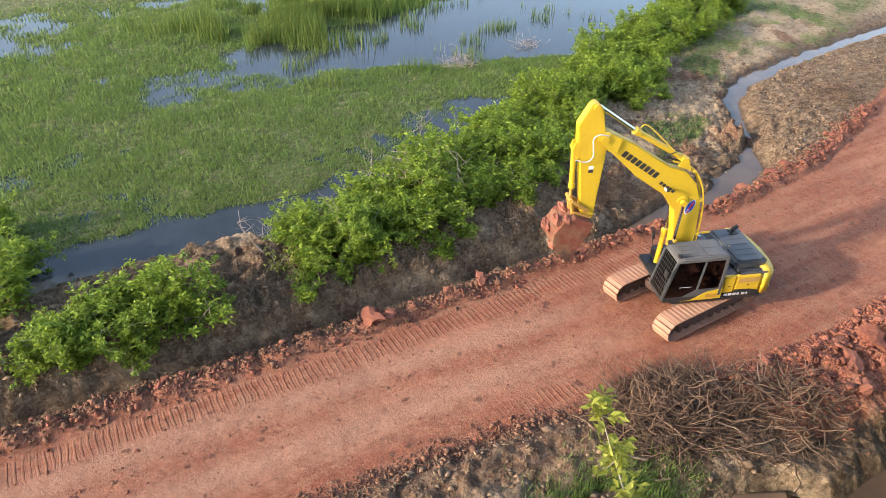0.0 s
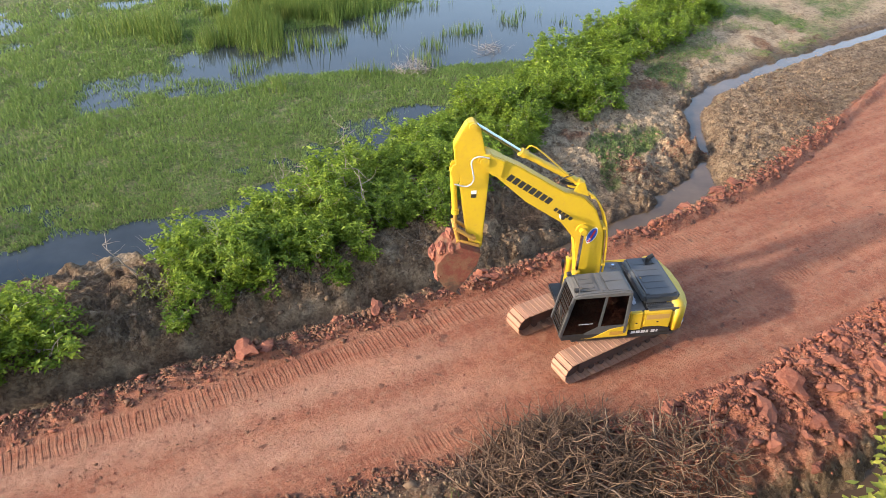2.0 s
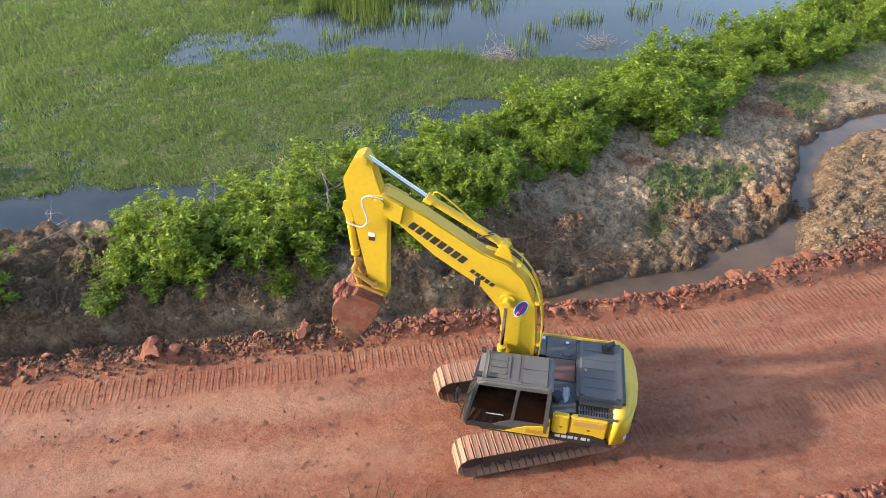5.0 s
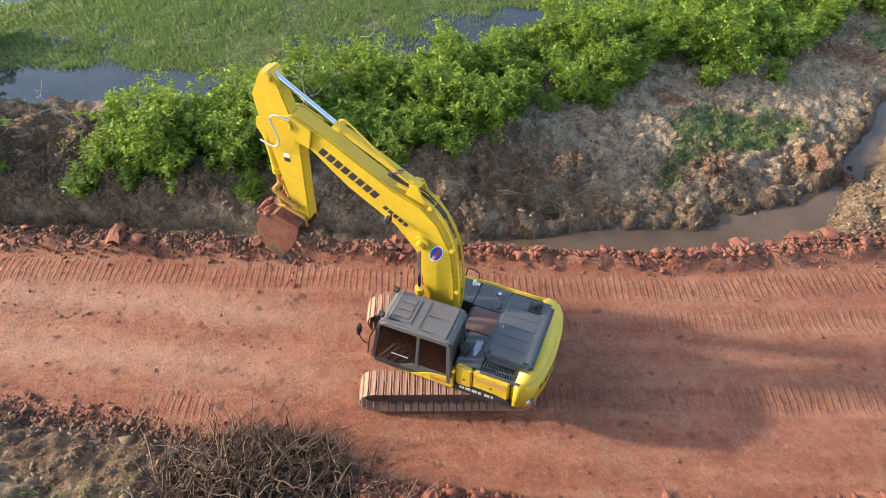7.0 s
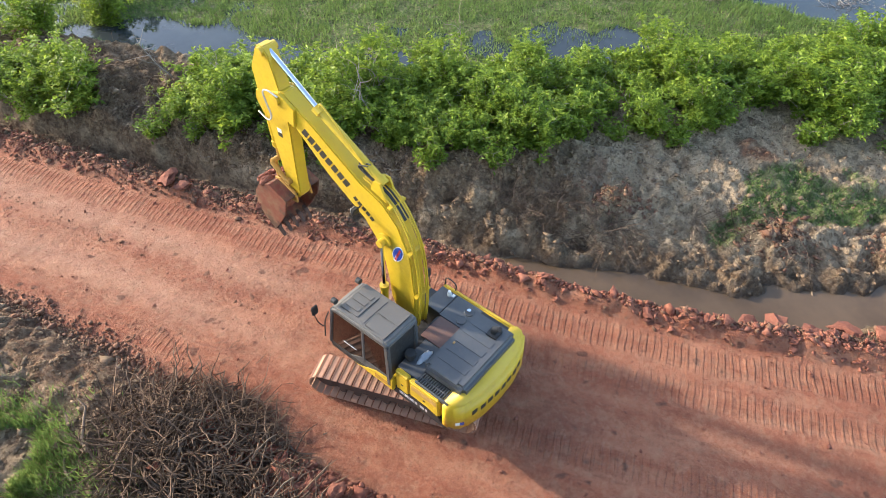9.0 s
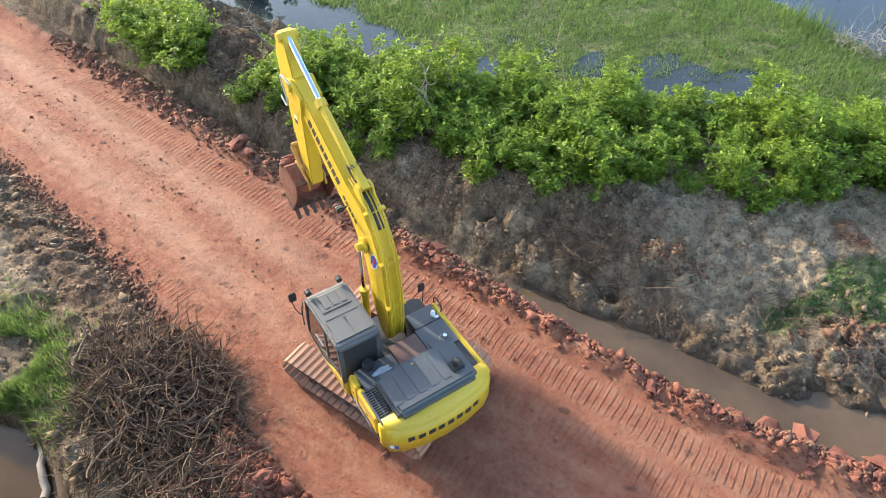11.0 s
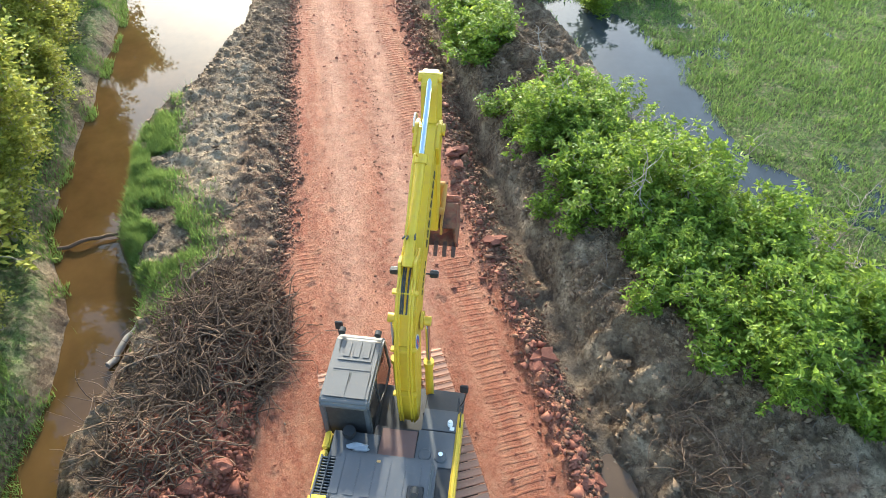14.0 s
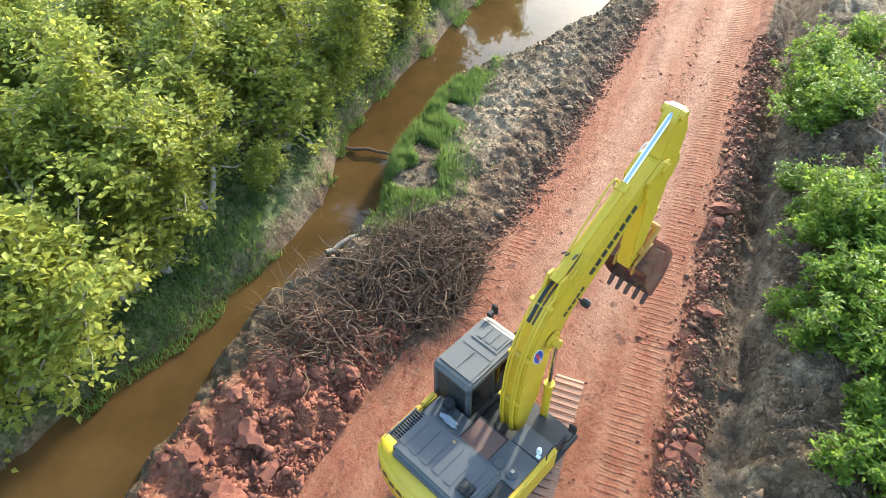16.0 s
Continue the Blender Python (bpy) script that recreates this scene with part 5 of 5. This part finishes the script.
def marsh():
    rng = np.random.default_rng(30)
    n = 520000
    x = rng.uniform(-45, 50, n)
    y = SHORE(x) - 0.8 + rng.beta(1.0, 1.8, n) * 50
    z = land(x, y)[0]
    keep = (z > -0.525 + rng.normal(0, 0.02, n)) & (rng.random(n) < 0.35 + 0.65 * (fbm(x, y, 0.9, 3, 14) > -0.08))
    x, y, z = x[keep], y[keep], z[keep]
    far = np.hypot(x, y)
    blades("marsh_grass", x, y, 0.19 + 0.003 * far, 0.013 + 0.0008 * far, GRASS, "low green marsh grass growing out of the water", 31, 1.0, z=z)
    n = 26000
    x = rng.normal(1.5, 4.6, n)
    y = 44 + rng.normal(0, 3.2, n) + 0.25 * np.abs(x)
    keep = fbm(x, y, 0.3, 2, 15) > -0.06
    blades("reed_bed", x[keep], y[keep], 1.5, 0.035, REED, "tall green reeds standing in the marsh", 32, 0.25)
    n = 9000
    x, y = rng.uniform(-4, 24, n), rng.uniform(27, 42, n)
    keep = fbm(x, y, 0.45, 2, 16) > 0.12
    blades("reed_tufts", x[keep], y[keep], 0.9, 0.03, REED, "scattered reed tufts in open water", 33, 0.3)
    # verge grass by the channel and on the pale bank
    n = 46000
    k = rng.integers(0, 4, n)
    x = np.array((-9.0, -8.6, -12.6, -15.4))[k] + rng.normal(0, 1, n) * np.array((0.75, 1.2, 1.3, 1.7))[k]
    y = np.array((-6.2, -5.9, -6.3, -6.2))[k] + rng.normal(0, 1, n) * np.array((0.5, 0.8, 0.45, 0.4))[k]
    keep = (fbm(x, y, 0.7, 2, 17) > -0.1) & (y > POND_NEAR(x) + 0.1)
    blades("verge_grass", x[keep], y[keep], 0.36, 0.016, GRASS, "thick grass along the brown channel", 34, 0.8)
    n = 30000
    x = rng.uniform(-30, 8, n)
    y = POND_FAR(x) + 0.35 - np.abs(rng.normal(0, 1.5, n)) + 0.6 * fbm(x, x * 0, 0.8, 3, 44)
    keep = fbm(x, y, 0.55, 2, 45) > -0.08
    blades("far_bank_grass", x[keep], y[keep], 0.3, 0.017, GRASS, "grass under the trees on the channel bank", 35, 0.8)
    n = 40000
    x = rng.uniform(5, 40, n)
    y = DITCH(x) + 1.2 + rng.uniform(0, 1, n) * (HEDGE(x) - DITCH(x) + 3)
    keep = land(x, y)[1]["green"] > 0.3
    blades("bank_grass", x[keep], y[keep], 0.2, 0.014, GRASS, "short grass patches on the pale mud bank", 36, 0.8)


marsh()


# ---------------------------------------------------------------- brush heap, roots, twigs, logs
def heap(name, cx, cy, rx, ry, top, count, material, label, seed, cat, r=0.02, ln=(0.5, 1.7)):
    rng = np.random.default_rng(seed)
    t = Tubes()
    A, Q = rng.uniform(0, 2 * math.pi, count), np.sqrt(rng.random(count))
    X, Y = cx + rx * Q * np.cos(A), cy + ry * Q * np.sin(A)
    Z = land(X, Y)[0] + top * (1 - Q * Q) * rng.uniform(0.1, 1.0, count)
    for x, y, h in zip(X, Y, Z):
        d = rng.normal(0, 1, 3) * (1, 1, 0.35)
        w = r * rng.uniform(0.4, 1.3)
        t.add(crooked(rng, (x, y, h), d, rng.uniform(*ln), 5, 0.3), w, w * 0.35, 4)
    o = t.make(name, material)
    return tagged(o, label, cat, "", "stuff")


heap("brush_heap", -4.5, -3.9, 2.5, 1.8, 0.7, 1450, TWIG, "tangled heap of dug-up brown roots and branches", 50, "brush", 0.022, (0.4, 1.5))
heap("brush_heap", -2.2, -5.6, 2.3, 1.7, 0.5, 700, TWIG, "tangled dark roots beside the red rubble", 51, "brush", 0.021, (0.4, 1.4))
heap("root_tangle", 3.2, 6.9, 2.8, 0.8, 0.35, 430, TWIG, "dead roots hanging over the ditch bank", 52, "roots", 0.014)
heap("root_tangle", 9.0, 8.3, 2.0, 1.0, 0.2, 120, TWIG, "dead roots on the pale bank", 53, "roots", 0.012)
heap("dead_brush", -2.5, 14.6, 3.0, 0.9, 0.7, 300, PALETWIG, "bleached dead branches behind the hedge", 54, "brush", 0.012)
heap("dead_brush", -10.5, 12.2, 2.6, 0.9, 0.6, 300, PALETWIG, "bleached dead branches at the water's edge", 55, "brush", 0.012)
heap("dead_brush", 7.2, 27.2, 1.6, 1.2, 0.9, 130, PALETWIG, "grey dead shrub standing in the marsh", 56, "brush", 0.014)
heap("dead_brush", 14.4, 28.6, 1.3, 1.0, 0.7, 100, PALETWIG, "grey dead shrub standing in the marsh", 57, "brush", 0.014)
heap("dead_brush", 23.5, 8.8, 1.6, 1.2, 0.8, 160, TWIG, "brown dead brush beside the ditch", 58, "brush", 0.014)
heap("bank_twigs", -8.0, 7.0, 6.0, 1.2, 0.1, 160, PALETWIG, "thin dry twigs on the muddy bank", 59, "twigs", 0.008, (0.3, 0.9))
heap("bank_twigs", 4.0, 9.5, 5.0, 2.0, 0.1, 140, PALETWIG, "thin dry twigs on the muddy bank", 60, "twigs", 0.008, (0.3, 0.9))
heap("brush_limbs", -4.6, -4.4, 3.2, 2.0, 0.5, 26, LIMB, "broken brown limbs on the brush heap", 62, "branch", 0.045, (0.8, 1.8))
heap("mud_twigs", -14.3, 8.6, 2.6, 1.6, 0.4, 110, TWIG, "broken twigs in the churned mud", 63, "twigs", 0.014)
heap("road_twigs", -8.5, -0.9, 4.0, 0.5, 0.03, 30, TWIG, "a few twigs on the road edge", 61, "twigs", 0.009, (0.2, 0.7))


def log(name, a, b, r, material, label):
    rng = np.random.default_rng(70)
    a, b = np.array(a), np.array(b)
    t = Tubes()
    pts = [a + (b - a) * k / 8 + rng.normal(0, 0.03, 3) for k in range(9)]
    t.add(pts, r, r * 0.8, 10)
    o = t.make(name, material)
    tagged(o, label, "log")


log("log", (-4.8, -7.3, -0.40), (-6.5, -6.4, -0.38), 0.10, BARK, "grey log lying in the muddy channel")
log("log", (-3.6, -7.4, -0.42), (-6.6, -5.9, -0.30), 0.16, TWIG, "mud-covered log at the channel edge")
log("fallen_branch", (-10.1, -9.3, -0.40), (-10.4, -7.3, -0.36), 0.07, TWIG, "dark branch lying across the brown water")


# bare branches that stick out of the hedge, small saplings
def snag(x, y, h, seed):
    rng = np.random.default_rng(seed)
    t = Tubes()
    z = height(x, y)
    main = crooked(rng, (x, y, z), rng.normal(0, 0.35, 3) + (0, 0, 1), h, 8, 0.15)
    t.add(main, 0.035, 0.01, 5)
    for p in main[2:]:
        for _ in range(2):
            t.add(crooked(rng, p, rng.normal(0, 1, 3) + (0, 0, 0.5), h * rng.uniform(0.2, 0.5), 5, 0.25), 0.014, 0.004, 4)
    o = t.make("bare_branch", PALETWIG)
    tagged(o, "bleached bare branch rising from the hedge", "branch", "bare branches")


for k, (x, y, h) in enumerate(((-10.5, 9.2, 2.4), (-7.2, 12.4, 2.6), (-3.2, 14.8, 3.0), (-13.0, 9.0, 2.0), (0.6, 16.8, 2.6), (-5.2, 10.6, 2.2), (-4.2, 8.6, 2.7), (-6.6, 10.2, 2.6))):
    snag(x, y, h, 80 + k)

for k, (x, y, s) in enumerate(((-12.0, 7.4, 1.0), (-12.8, 8.0, 0.9), (-17.5, 8.2, 0.8))):
    o = shrub("sapling", 300 + k, 1.5, 0.7, 130, 0.15, TREELEAF, 3)
    tagged(o, "thin sapling with few yellow-green leaves on the mud", "sapling", "saplings")
    o.scale = (s, s, s)
    o.matrix_basis = pose(x, y, height(x, y), 0, 0, 40 * k) @ Matrix.Diagonal((s, s, s, 1))

# the tall young tree whose tip rises close under the drone
def tall_sapling():
    rng = np.random.default_rng(91)
    o = new("young_tree")
    x, y, top = -12.9, -11.4, 9.0
    z = height(x, y)
    t = Tubes()
    line = [np.array((0.3 * (k / 14) + 0.12 * math.sin(k * 0.7), 3.4 * (k / 14) ** 1.6 + 0.08 * math.cos(k), k * (top - z) / 14)) for k in range(15)]
    t.add(line, 0.06, 0.008, 6)
    pos = []
    for k, p in enumerate(line[3:]):
        for _ in range(6):
            b = crooked(rng, p, rng.normal(0, 1, 3) + (0, 0, 0.9), 0.8 - 0.05 * k, 4, 0.2)
            t.add(b, 0.01, 0.003, 4)
            pos += [q + rng.normal(0, 0.05, 3) for q in b[1:] for _ in range(6)]
    t.make("trunk", BARK, o)
    v, f = leaves(rng, np.array(pos), 0.16, 0.1, 0.4)
    mesh_object("crown", v, f, TREELEAF, o)
    o.matrix_basis = pose(x, y, z)
    tagged(o, "tall thin young tree with yellow-green leaves", "tree")


tall_sapling()
